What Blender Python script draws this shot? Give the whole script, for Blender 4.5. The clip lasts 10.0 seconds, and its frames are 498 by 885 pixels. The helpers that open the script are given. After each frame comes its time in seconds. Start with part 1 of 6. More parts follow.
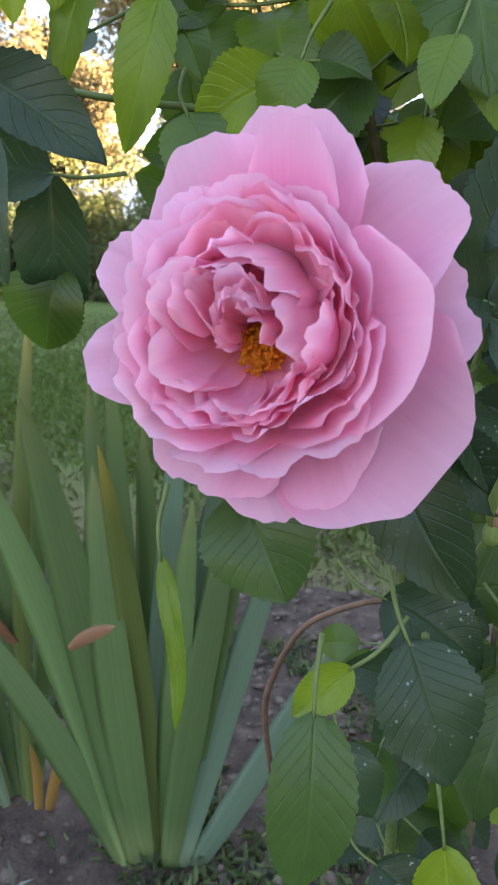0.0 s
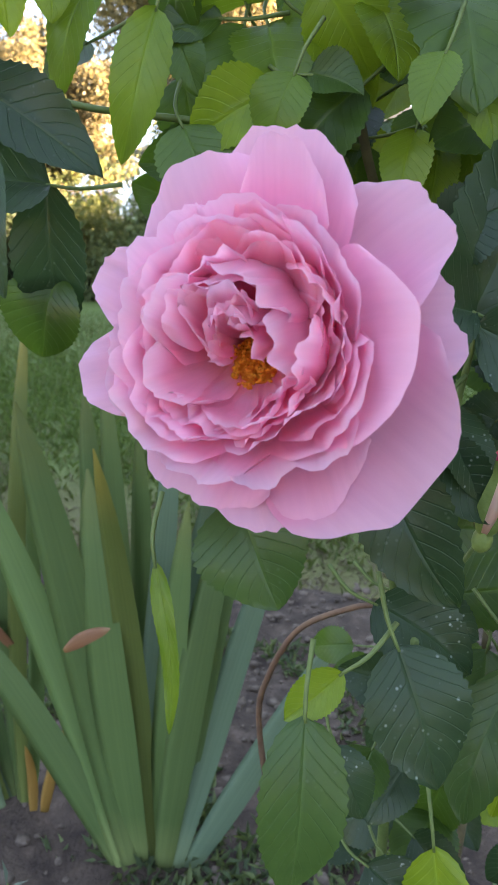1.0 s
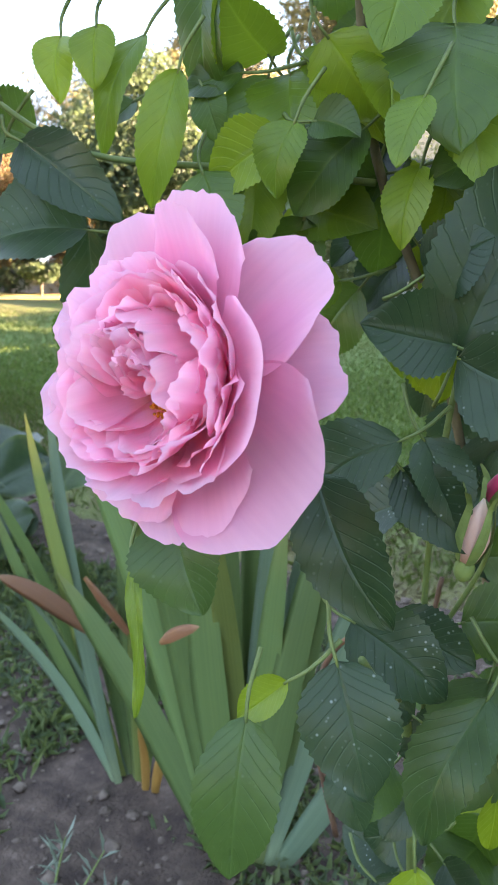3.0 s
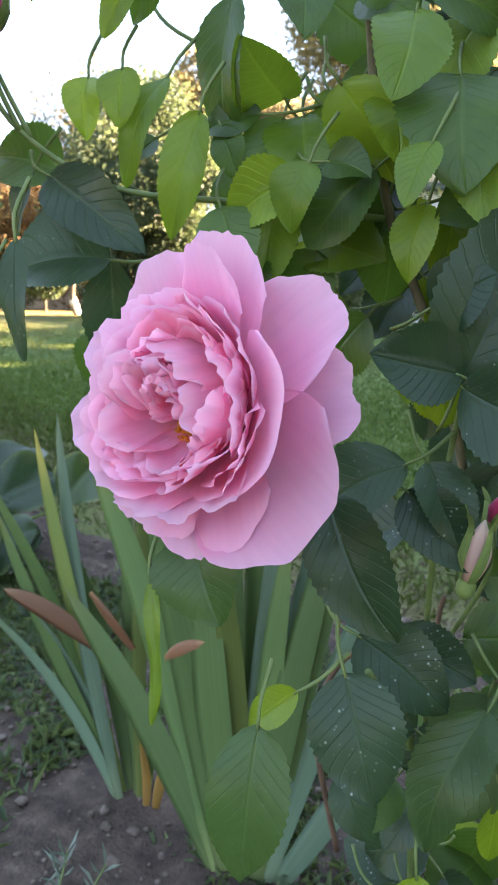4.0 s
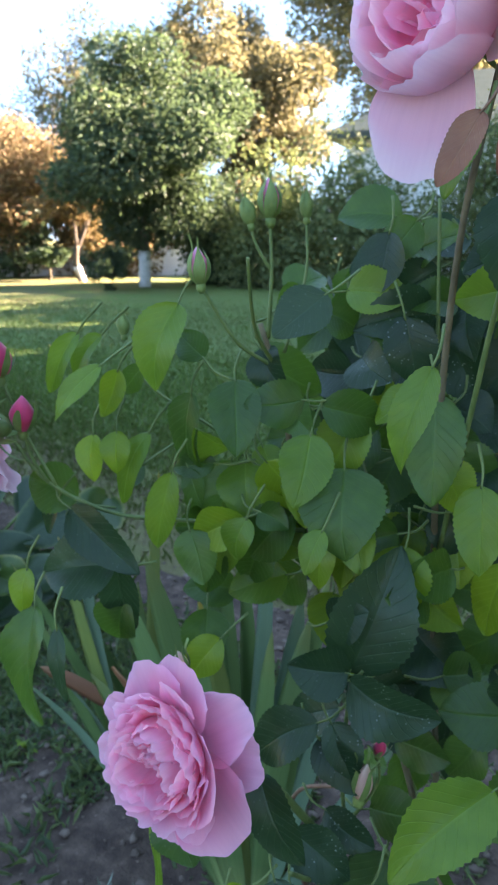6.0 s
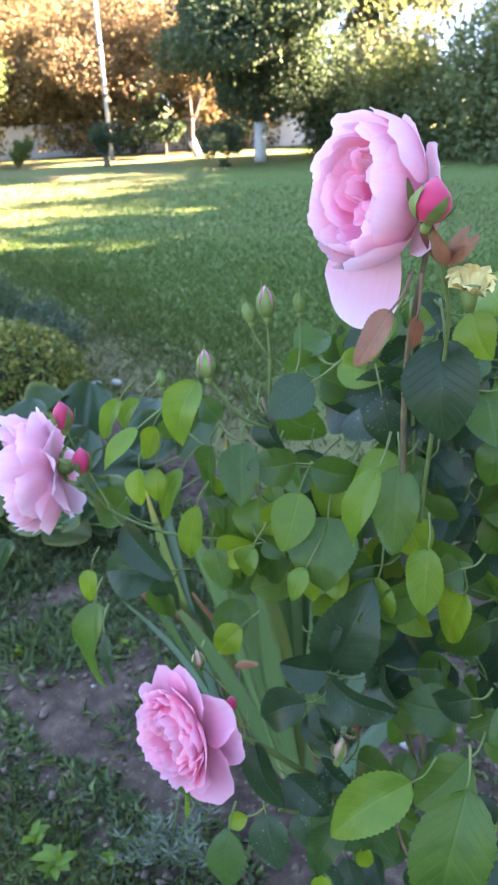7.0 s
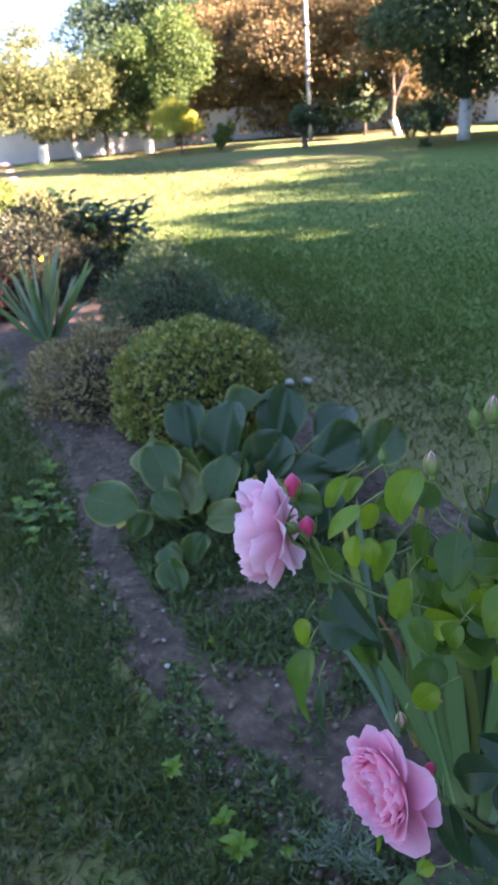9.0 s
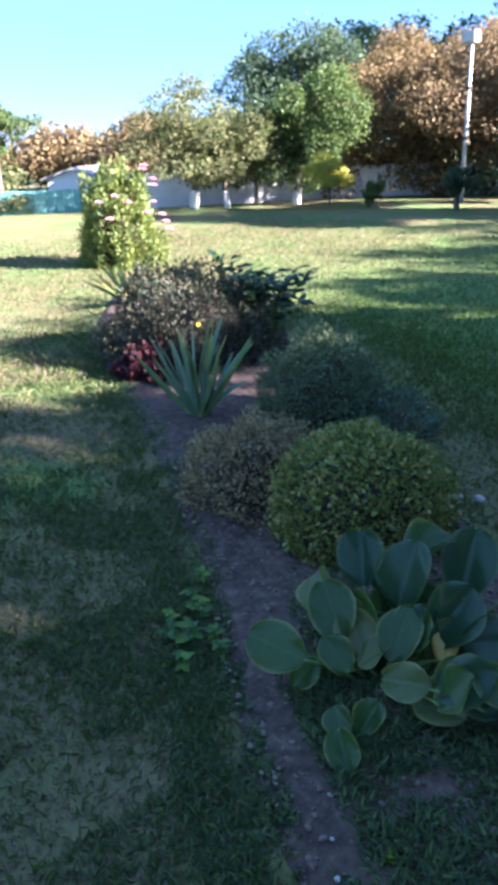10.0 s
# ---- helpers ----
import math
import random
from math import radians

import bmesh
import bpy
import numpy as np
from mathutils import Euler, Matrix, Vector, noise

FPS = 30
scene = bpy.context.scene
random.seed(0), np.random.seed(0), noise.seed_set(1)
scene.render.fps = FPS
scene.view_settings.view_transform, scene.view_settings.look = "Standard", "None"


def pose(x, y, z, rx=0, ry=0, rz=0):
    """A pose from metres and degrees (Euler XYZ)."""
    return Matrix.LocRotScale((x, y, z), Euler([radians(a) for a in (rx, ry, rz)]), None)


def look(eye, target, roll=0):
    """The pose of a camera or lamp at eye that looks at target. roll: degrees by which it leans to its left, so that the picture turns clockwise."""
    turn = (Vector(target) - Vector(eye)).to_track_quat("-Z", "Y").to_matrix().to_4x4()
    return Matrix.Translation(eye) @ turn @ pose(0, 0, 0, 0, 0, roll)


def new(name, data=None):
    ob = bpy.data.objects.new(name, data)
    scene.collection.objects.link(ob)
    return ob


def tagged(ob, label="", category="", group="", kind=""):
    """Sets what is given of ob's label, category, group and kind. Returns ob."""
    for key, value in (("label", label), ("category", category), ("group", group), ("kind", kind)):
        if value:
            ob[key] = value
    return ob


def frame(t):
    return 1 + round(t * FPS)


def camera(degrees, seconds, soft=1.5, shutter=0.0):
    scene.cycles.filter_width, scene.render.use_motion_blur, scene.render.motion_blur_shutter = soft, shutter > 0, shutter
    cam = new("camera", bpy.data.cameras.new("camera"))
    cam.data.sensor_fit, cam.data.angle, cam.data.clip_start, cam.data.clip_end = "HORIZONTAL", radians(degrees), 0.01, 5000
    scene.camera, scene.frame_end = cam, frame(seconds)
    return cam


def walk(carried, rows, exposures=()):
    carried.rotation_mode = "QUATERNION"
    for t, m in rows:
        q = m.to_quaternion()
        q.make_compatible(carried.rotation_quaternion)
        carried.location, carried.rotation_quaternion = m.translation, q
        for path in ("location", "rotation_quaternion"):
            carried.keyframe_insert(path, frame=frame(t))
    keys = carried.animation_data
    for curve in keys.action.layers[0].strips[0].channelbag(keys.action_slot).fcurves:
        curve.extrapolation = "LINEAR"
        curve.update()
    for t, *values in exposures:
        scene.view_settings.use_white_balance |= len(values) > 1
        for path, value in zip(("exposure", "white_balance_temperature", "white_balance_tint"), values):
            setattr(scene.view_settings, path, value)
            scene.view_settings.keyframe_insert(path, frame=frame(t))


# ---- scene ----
cam = camera(36.7, 10.0, soft=1.6)
cam.data.dof.use_dof, cam.data.dof.focus_distance = True, 0.28
cam.data.dof.aperture_fstop = cam.data.lens / 1.2   # a pupil of about 1.2 mm
PATH = [
    (0, (0.276, 0.175, 0.668), (0.229, 2.124, 0.222), 2.3),
    (0.5, (0.287, 0.17, 0.674), (0.226, 2.117, 0.22), 1.4),
    (1, (0.277, 0.171, 0.672), (0.241, 2.121, 0.228), 2.5),
    (1.5, (0.295, 0.167, 0.672), (0.206, 2.117, 0.235), 1.6),
    (2, (0.305, 0.167, 0.665), (0.134, 2.12, 0.271), 1.7),
    (2.5, (0.331, 0.165, 0.674), (0.013, 2.093, 0.247), 1.5),
    (2.7, (0.351, 0.163, 0.68), (-0.125, 2.055, 0.239), 0.9),
    (3.8, (0.363, 0.144, 0.69), (-0.156, 2.031, 0.275), 2.7),
    (4, (0.357, 0.141, 0.691), (-0.154, 2.034, 0.297), 2.6),
    (4.5, (0.361, 0.127, 0.717), (-0.156, 2.032, 0.395), 1.6),
    (5, (0.357, 0.09, 0.795), (-0.157, 1.995, 0.468), 3.0),
    (5.5, (0.374, 0.054, 0.861), (-0.079, 1.967, 0.494), 2.1),
    (5.7, (0.386, 0.046, 0.885), (-0.081, 1.946, 0.472), 1.4),
    (6.8, (0.512, 0.016, 1.079), (-0.249, 1.679, 0.271), -2.4),
    (7, (0.523, 0.004, 1.101), (-0.269, 1.643, 0.273), -2.6),
    (7.5, (0.542, -0.026, 1.139), (-0.36, 1.546, 0.294), -4.3),
    (8, (0.54, -0.04, 1.163), (-0.484, 1.445, 0.299), -5.3),
    (8.5, (0.537, -0.043, 1.191), (-0.573, 1.373, 0.318), -4.7),
    (9, (0.504, -0.037, 1.216), (-0.672, 1.337, 0.362), -4.8),
    (9.5, (0.383, 0.012, 1.302), (-0.916, 1.316, 0.52), -3.9),
    (10, (0.156, 0.041, 1.384), (-1.253, 1.251, 0.643), -1.9),
]
EXPOSURES = [(0, 4.95, 10500, 37), (1.0, 4.97, 10500, 35), (1.6, 5.3, 10300, 34), (2.7, 5.35, 10300, 34), (4.5, 4.85, 9600, 33), (5.5, 4.4, 7900, 22), (7.0, 5.3, 8200, 35), (8.0, 5.4, 8000, 37), (9.0, 4.5, 7600, 35), (9.5, 4.02, 6100, 29), (10, 3.72, 5800, 27)]
walk(cam, [(t, look(eye, target, roll)) for t, eye, target, roll in PATH], EXPOSURES)

# ---- light ----
SUN_AZ, SUN_EL = radians(59.0), radians(25.0)   # azimuth from +y towards +x
world = bpy.data.worlds.new("world")
scene.world = world
world.use_nodes = True
_wn = world.node_tree
_sky = _wn.nodes.new("ShaderNodeTexSky")
_sky.sky_type = "NISHITA"
_sky.sun_disc = False
_sky.sun_elevation, _sky.sun_rotation = SUN_EL, SUN_AZ
_sky.altitude, _sky.air_density, _sky.dust_density, _sky.ozone_density = 3000, 0.9, 0.0, 2.8
_wn.nodes["Background"].inputs["Strength"].default_value = 0.08
_deep = _wn.nodes.new("ShaderNodeMix")   # a clear autumn sky, nearly as deep at the horizon as overhead
_deep.data_type = "RGBA"
_deep.inputs[0].default_value, _deep.inputs[7].default_value = 0.89, (0.35, 0.80, 1.38, 1)
_wn.links.new(_sky.outputs["Color"], _deep.inputs[6])
_wn.links.new(_deep.outputs[2], _wn.nodes["Background"].inputs["Color"])
_sun = bpy.data.lights.new("sun", "SUN")
_sun.energy, _sun.angle, _sun.color = 4.3, radians(0.6), (1.0, 0.92, 0.80)
sun_lamp = new("sun", _sun)
_toward = Vector((math.sin(SUN_AZ) * math.cos(SUN_EL), math.cos(SUN_AZ) * math.cos(SUN_EL), math.sin(SUN_EL)))
sun_lamp.matrix_world = look(_toward * 40, (0, 0, 0))


# ---- materials ----
def blank(name):
    m = bpy.data.materials.new(name)
    m.use_nodes = True
    return m, m.node_tree.nodes, m.node_tree.links, m.node_tree.nodes["Principled BSDF"]


def ramp(nodes, stops):
    r = nodes.new("ShaderNodeValToRGB")
    els = r.color_ramp.elements
    while len(els) < len(stops):
        els.new(0.5)
    for e, (p, c) in zip(els, stops):
        e.position, e.color = p, (*c, 1)
    return r


def noise_tex(nodes, links, scale, detail=4.0, rough=0.55, coord="Object", stretch=None, distort=0.0):
    tc = nodes.new("ShaderNodeTexCoord")
    n = nodes.new("ShaderNodeTexNoise")
    n.inputs["Scale"].default_value, n.inputs["Detail"].default_value = scale, detail
    n.inputs["Roughness"].default_value, n.inputs["Distortion"].default_value = rough, distort
    if stretch:
        mp = nodes.new("ShaderNodeMapping")
        mp.inputs["Scale"].default_value = stretch
        links.new(tc.outputs[coord], mp.inputs["Vector"])
        links.new(mp.outputs["Vector"], n.inputs["Vector"])
    else:
        links.new(tc.outputs[coord], n.inputs["Vector"])
    return n


def mixc(nodes, links, fac, a, b, mode="MIX"):
    m = nodes.new("ShaderNodeMix")
    m.data_type, m.blend_type = "RGBA", mode
    for s, v in ((m.inputs[0], fac), (m.inputs[6], a), (m.inputs[7], b)):
        if isinstance(v, (int, float)):
            s.default_value = v
        elif isinstance(v, tuple):
            s.default_value = (*v, 1)
        else:
            links.new(v, s)
    return m.outputs[2]


def bump(nodes, links, height, strength, dist, bsdf):
    b = nodes.new("ShaderNodeBump")
    b.inputs["Strength"].default_value, b.inputs["Distance"].default_value = strength, dist
    links.new(height, b.inputs["Height"])
    links.new(b.outputs["Normal"], bsdf.inputs["Normal"])


def surface(name, stops, scale, rough=0.8, bump_scale=None, bump_dist=0.002, coarse=None, metal=0.0, spec=0.3, stretch=None):
    """A plain surface: colour by a noise, a second coarser stain, and fine relief."""
    m, n, l, b = blank(name)
    t = noise_tex(n, l, scale, 6, 0.6, stretch=stretch)
    r = ramp(n, stops)
    l.new(t.outputs["Fac"], r.inputs["Fac"])
    col = r.outputs["Color"]
    if coarse:
        t2 = noise_tex(n, l, coarse[0], 3)
        r2 = ramp(n, [(0.35, coarse[1]), (0.7, coarse[2])])
        l.new(t2.outputs["Fac"], r2.inputs["Fac"])
        col = mixc(n, l, 0.8, col, r2.outputs["Color"], "MULTIPLY")
    l.new(col, b.inputs["Base Color"])
    b.inputs["Roughness"].default_value, b.inputs["Metallic"].default_value = rough, metal
    b.inputs["Specular IOR Level"].default_value = spec
    t3 = noise_tex(n, l, bump_scale or scale * 4, 5)
    bump(n, l, t3.outputs["Fac"], 0.6, bump_dist, b)
    return m


def foliage(name, stops, through_colour, trans=0.3, rough=0.5, spec=0.35, per="island", grain=60, sheen_spots=None, fleck=0.0):
    """Leaves: colour varies from leaf to leaf and within each, light shines through."""
    m, n, l, b = blank(name)
    if per == "island":
        g = n.new("ShaderNodeNewGeometry")
        rnd = g.outputs["Random Per Island"]
    else:
        g = n.new("ShaderNodeObjectInfo")
        rnd = g.outputs["Random"]
    t = noise_tex(n, l, grain, 4, 0.6)
    add = n.new("ShaderNodeMath")
    add.operation = "MULTIPLY_ADD"
    l.new(t.outputs["Fac"], add.inputs[0])
    add.inputs[1].default_value = 0.45
    l.new(rnd, add.inputs[2])
    sub = n.new("ShaderNodeMath")
    sub.operation = "SUBTRACT"
    l.new(add.outputs[0], sub.inputs[0])
    sub.inputs[1].default_value = 0.22
    r = ramp(n, stops)
    l.new(sub.outputs[0], r.inputs["Fac"])
    col = r.outputs["Color"]
    if fleck > 0:
        v = n.new("ShaderNodeTexVoronoi")
        tc = n.new("ShaderNodeTexCoord")
        l.new(tc.outputs["Object"], v.inputs["Vector"])
        v.inputs["Scale"].default_value = 260
        fr = ramp(n, [(0.0, (1, 1, 1)), (0.22, (1, 1, 1)), (0.3, (0, 0, 0))])
        l.new(v.outputs["Distance"], fr.inputs["Fac"])
        big = noise_tex(n, l, 55, 2)
        br = ramp(n, [(0.52, (0, 0, 0)), (0.66, (1, 1, 1))])
        l.new(big.outputs["Fac"], br.inputs["Fac"])
        fm = n.new("ShaderNodeMath")
        fm.operation = "MULTIPLY"
        l.new(fr.outputs["Color"], fm.inputs[0])
        l.new(br.outputs["Color"], fm.inputs[1])
        fs = n.new("ShaderNodeMath")
        fs.operation = "MULTIPLY"
        l.new(fm.outputs[0], fs.inputs[0])
        fs.inputs[1].default_value = fleck
        col = mixc(n, l, fs.outputs[0], col, (0.42, 0.5, 0.46))
    l.new(col, b.inputs["Base Color"])
    b.inputs["Roughness"].default_value, b.inputs["Specular IOR Level"].default_value = rough, spec
    t3 = noise_tex(n, l, grain * 5, 4)
    bump(n, l, t3.outputs["Fac"], 0.35, 0.001, b)
    tr = n.new("ShaderNodeBsdfTranslucent")
    l.new(mixc(n, l, 0.6, col, through_colour), tr.inputs["Color"])
    mx = n.new("ShaderNodeMixShader")
    mx.inputs[0].default_value = trans
    l.new(b.outputs[0], mx.inputs[1])
    l.new(tr.outputs[0], mx.inputs[2])
    l.new(mx.outputs[0], n["Material Output"].inputs["Surface"])
    return m


def math_node(n, l, op, a, b=None):
    m = n.new("ShaderNodeMath")
    m.operation = op
    for i, v in enumerate((a, b)):
        if v is None:
            continue
        if isinstance(v, (int, float)):
            m.inputs[i].default_value = v
        else:
            l.new(v, m.inputs[i])
    return m.outputs[0]


def lawn_material():
    m, n, l, b = blank("lawn")
    t = noise_tex(n, l, 14, 6, 0.65)
    r = ramp(n, [(0.3, (0.055, 0.105, 0.028)), (0.5, (0.095, 0.165, 0.044)), (0.7, (0.14, 0.21, 0.06))])
    l.new(t.outputs["Fac"], r.inputs["Fac"])
    d = noise_tex(n, l, 0.9, 5, 0.6, distort=0.4)
    dr = ramp(n, [(0.36, (0, 0, 0)), (0.56, (1, 1, 1))])
    l.new(d.outputs["Fac"], dr.inputs["Fac"])
    straw = noise_tex(n, l, 60, 4)
    sr = ramp(n, [(0.3, (0.135, 0.09, 0.05)), (0.7, (0.23, 0.165, 0.09))])
    l.new(straw.outputs["Fac"], sr.inputs["Fac"])
    # the lawn is driest along the bed's sunny side
    tc = n.new("ShaderNodeTexCoord")
    dot = n.new("ShaderNodeVectorMath")
    dot.operation = "DOT_PRODUCT"
    dot.inputs[1].default_value = (0.55, 1.0, 0.0)
    l.new(tc.outputs["Object"], dot.inputs[0])
    rng = n.new("ShaderNodeMapRange")
    for i, v in enumerate((1.7, 3.0, 1.0, 0.22)):
        rng.inputs[i + 1].default_value = v
    l.new(dot.outputs["Value"], rng.inputs[0])
    sx = n.new("ShaderNodeSeparateXYZ")
    l.new(tc.outputs["Object"], sx.inputs[0])
    rng2 = n.new("ShaderNodeMapRange")
    for i, v in enumerate((-8.0, -3.5, 1.0, 0.0)):
        rng2.inputs[i + 1].default_value = v
    l.new(sx.outputs[0], rng2.inputs[0])
    # a worn, dry strip runs along the bed's far edge
    far = n.new("ShaderNodeVectorMath")
    far.operation = "DOT_PRODUCT"
    far.inputs[1].default_value = (0.48, 0.877, 0.0)
    l.new(tc.outputs["Object"], far.inputs[0])
    ragged = math_node(n, l, "ADD", far.outputs["Value"], math_node(n, l, "MULTIPLY", math_node(n, l, "SUBTRACT", d.outputs["Fac"], 0.5), 0.9))
    strip = ramp(n, [(0.0, (0, 0, 0)), (0.3, (0.75, 0.75, 0.75)), (0.5, (0.6, 0.6, 0.6)), (1.0, (0, 0, 0))])
    reach = n.new("ShaderNodeMapRange")
    for i, v in enumerate((1.4, 2.15, 0.0, 1.0)):
        reach.inputs[i + 1].default_value = v
    l.new(ragged, reach.inputs[0])
    l.new(reach.outputs[0], strip.inputs["Fac"])
    both = n.new("ShaderNodeMath")
    both.operation = "MAXIMUM"
    l.new(rng.outputs[0], both.inputs[0])
    l.new(rng2.outputs[0], both.inputs[1])
    wet = n.new("ShaderNodeMath")
    wet.operation = "MULTIPLY"
    l.new(math_half(n, l, dr.outputs["Color"]), wet.inputs[0])
    l.new(both.outputs[0], wet.inputs[1])
    worn = math_node(n, l, "MAXIMUM", wet.outputs[0], strip.outputs["Color"])
    l.new(mixc(n, l, worn, r.outputs["Color"], sr.outputs["Color"]), b.inputs["Base Color"])
    b.inputs["Roughness"].default_value, b.inputs["Specular IOR Level"].default_value = 0.9, 0.2
    t3 = noise_tex(n, l, 160, 5)
    bump(n, l, t3.outputs["Fac"], 0.7, 0.02, b)
    return m


def math_half(n, l, v):
    q = n.new("ShaderNodeMath")
    q.operation = "MULTIPLY"
    l.new(v, q.inputs[0])
    q.inputs[1].default_value = 0.75
    return q.outputs[0]


M_LAWN = lawn_material()
M_SOIL = surface("soil", [(0.3, (0.042, 0.026, 0.022)), (0.55, (0.10, 0.066, 0.053)), (0.75, (0.19, 0.13, 0.105))], 28, 0.95, 190, 0.014,
                 (3.0, (0.75, 0.72, 0.72), (1.1, 1.05, 1.0)))
M_CLOD = surface("clod", [(0.3, (0.075, 0.05, 0.04)), (0.7, (0.21, 0.15, 0.12))], 60, 0.95, 300, 0.002)
M_STONE = surface("pale_stone", [(0.3, (0.22, 0.21, 0.2)), (0.7, (0.38, 0.36, 0.34))], 40, 0.85, 200, 0.002)
M_GRASS = foliage("grass", [(0.1, (0.044, 0.081, 0.020)), (0.5, (0.081, 0.125, 0.035)), (0.75, (0.120, 0.145, 0.052)), (0.95, (0.200, 0.180, 0.085))], (0.2, 0.3, 0.04), 0.3, 0.6)
M_FRESH = foliage("fresh_grass", [(0.1, (0.053, 0.120, 0.029)), (0.5, (0.091, 0.177, 0.044)), (0.95, (0.160, 0.229, 0.066))], (0.213, 0.354, 0.044), 0.3, 0.6)
M_WEED = foliage("weed", [(0.1, (0.044, 0.080, 0.046)), (0.6, (0.082, 0.130, 0.063)), (0.95, (0.163, 0.210, 0.086))], (0.218, 0.320, 0.057), 0.3, 0.6)
M_GREY = foliage("grey_leaf", [(0.1, (0.1, 0.14, 0.1)), (0.9, (0.2, 0.25, 0.2))], (0.2, 0.28, 0.15), 0.2, 0.7)
M_BARK = surface("bark", [(0.3, (0.05, 0.04, 0.03)), (0.7, (0.16, 0.13, 0.1))], 14, 0.95, 40, 0.01, stretch=(1, 1, 0.3))
M_WASH = surface("whitewash", [(0.3, (0.46, 0.45, 0.44)), (0.7, (0.68, 0.67, 0.66))], 12, 0.9, 60, 0.004)
M_WALL = surface("white_wall", [(0.3, (0.66, 0.67, 0.7)), (0.7, (0.8, 0.8, 0.82))], 3, 0.9, 50, 0.003, (0.6, (0.85, 0.85, 0.85), (1, 1, 1)))
M_HOUSE = surface("house_plaster", [(0.3, (0.7, 0.7, 0.7)), (0.7, (0.8, 0.8, 0.79))], 2, 0.9, 60, 0.003)
M_ROOF = surface("green_roof", [(0.3, (0.035, 0.05, 0.045)), (0.7, (0.06, 0.08, 0.07))], 4, 0.6, 30, 0.003, metal=0.2)
M_SHEDROOF = surface("shed_roof", [(0.3, (0.3, 0.29, 0.28)), (0.7, (0.42, 0.4, 0.38))], 4, 0.7, 30, 0.003)
M_TEAL = surface("teal_paint", [(0.3, (0.1, 0.28, 0.27)), (0.7, (0.16, 0.36, 0.34))], 5, 0.6, 30, 0.002)
M_POLE = surface("pole_paint", [(0.3, (0.36, 0.36, 0.37)), (0.7, (0.55, 0.54, 0.54))], 10, 0.6, 60, 0.002)
F_OLIVE = foliage("olive_crown", [(0.1, (0.046, 0.067, 0.025)), (0.5, (0.114, 0.133, 0.056)), (0.9, (0.227, 0.227, 0.105))], (0.150, 0.170, 0.050), 0.38, 0.6, spec=0.18, grain=6)
F_GREEN = foliage("green_crown", [(0.1, (0.029, 0.065, 0.021)), (0.5, (0.059, 0.106, 0.035)), (0.9, (0.130, 0.178, 0.059))], (0.140, 0.196, 0.042), 0.38, 0.55, spec=0.18, grain=6)
F_DARK = foliage("dark_crown", [(0.1, (0.026, 0.05, 0.032)), (0.6, (0.05, 0.085, 0.052)), (0.95, (0.10, 0.145, 0.08))], (0.12, 0.18, 0.07), 0.38, 0.5, spec=0.18, grain=6)
F_RUST = foliage("autumn_crown", [(0.1, (0.146, 0.093, 0.054)), (0.45, (0.242, 0.162, 0.087)), (0.75, (0.311, 0.229, 0.124)), (0.97, (0.216, 0.204, 0.091))], (0.311, 0.221, 0.116), 0.38, 0.6, spec=0.18, grain=6)
F_BROWN = foliage("brown_crown", [(0.1, (0.095, 0.070, 0.039)), (0.5, (0.206, 0.143, 0.070)), (0.9, (0.283, 0.220, 0.102))], (0.220, 0.147, 0.059), 0.38, 0.6, spec=0.18, grain=6)
F_GOLD = foliage("golden_crown", [(0.1, (0.22, 0.235, 0.05)), (0.5, (0.40, 0.39, 0.075)), (0.9, (0.56, 0.52, 0.12))], (0.55, 0.52, 0.10), 0.42, 0.6, spec=0.18, grain=10)
F_HEDGE = foliage("hedge_crown", [(0.1, (0.065, 0.10, 0.045)), (0.5, (0.12, 0.16, 0.07)), (0.9, (0.2, 0.24, 0.11))], (0.22, 0.27, 0.09), 0.34, 0.55, spec=0.18, grain=6)
F_BIRCH = foliage("tall_crown", [(0.1, (0.075, 0.078, 0.045)), (0.5, (0.14, 0.13, 0.075)), (0.9, (0.23, 0.20, 0.11))], (0.2, 0.18, 0.08), 0.38, 0.6, spec=0.18, grain=6)


# ---- builders ----
def part(name, data, material, parent=None, label="", smooth=True):
    """Links a bmesh, or a mesh, as one object under a thing or a part."""
    if isinstance(data, bmesh.types.BMesh):
        me = bpy.data.meshes.new(name)
        data.to_mesh(me)
        data.free()
    else:
        me = data
    if material and not me.materials:
        me.materials.append(material)
    if smooth:
        me.polygons.foreach_set("use_smooth", [True] * len(me.polygons))
    ob = new(name, me)
    if parent:
        ob.parent = parent
    if label:
        ob["label"] = label
    return ob


def thing(name, label, category, at=(0, 0, 0), group="", kind="", rz=0.0):
    ob = new(name)
    ob.empty_display_size = 0.05
    ob.matrix_world = pose(*at, 0, 0, rz)
    return tagged(ob, label, category, group, kind)


def mesh_of(name, verts, faces):
    me = bpy.data.meshes.new(name)
    me.from_pydata([tuple(map(float, v)) for v in verts], [], faces)
    me.update()
    return me


def fast_mesh(name, verts, tris):
    """A mesh from arrays of corners and triangles or quads."""
    me = bpy.data.meshes.new(name)
    k = tris.shape[1]
    me.vertices.add(len(verts))
    me.vertices.foreach_set("co", np.asarray(verts, np.float32).ravel())
    me.loops.add(tris.size)
    me.loops.foreach_set("vertex_index", tris.astype(np.int32).ravel())
    me.polygons.add(len(tris))
    me.polygons.foreach_set("loop_start", np.arange(0, tris.size, k, dtype=np.int32))
    me.polygons.foreach_set("loop_total", np.full(len(tris), k, np.int32))
    me.update(calc_edges=True)
    return me


def unit(a):
    return a / (np.linalg.norm(a, axis=-1, keepdims=True) + 1e-9)


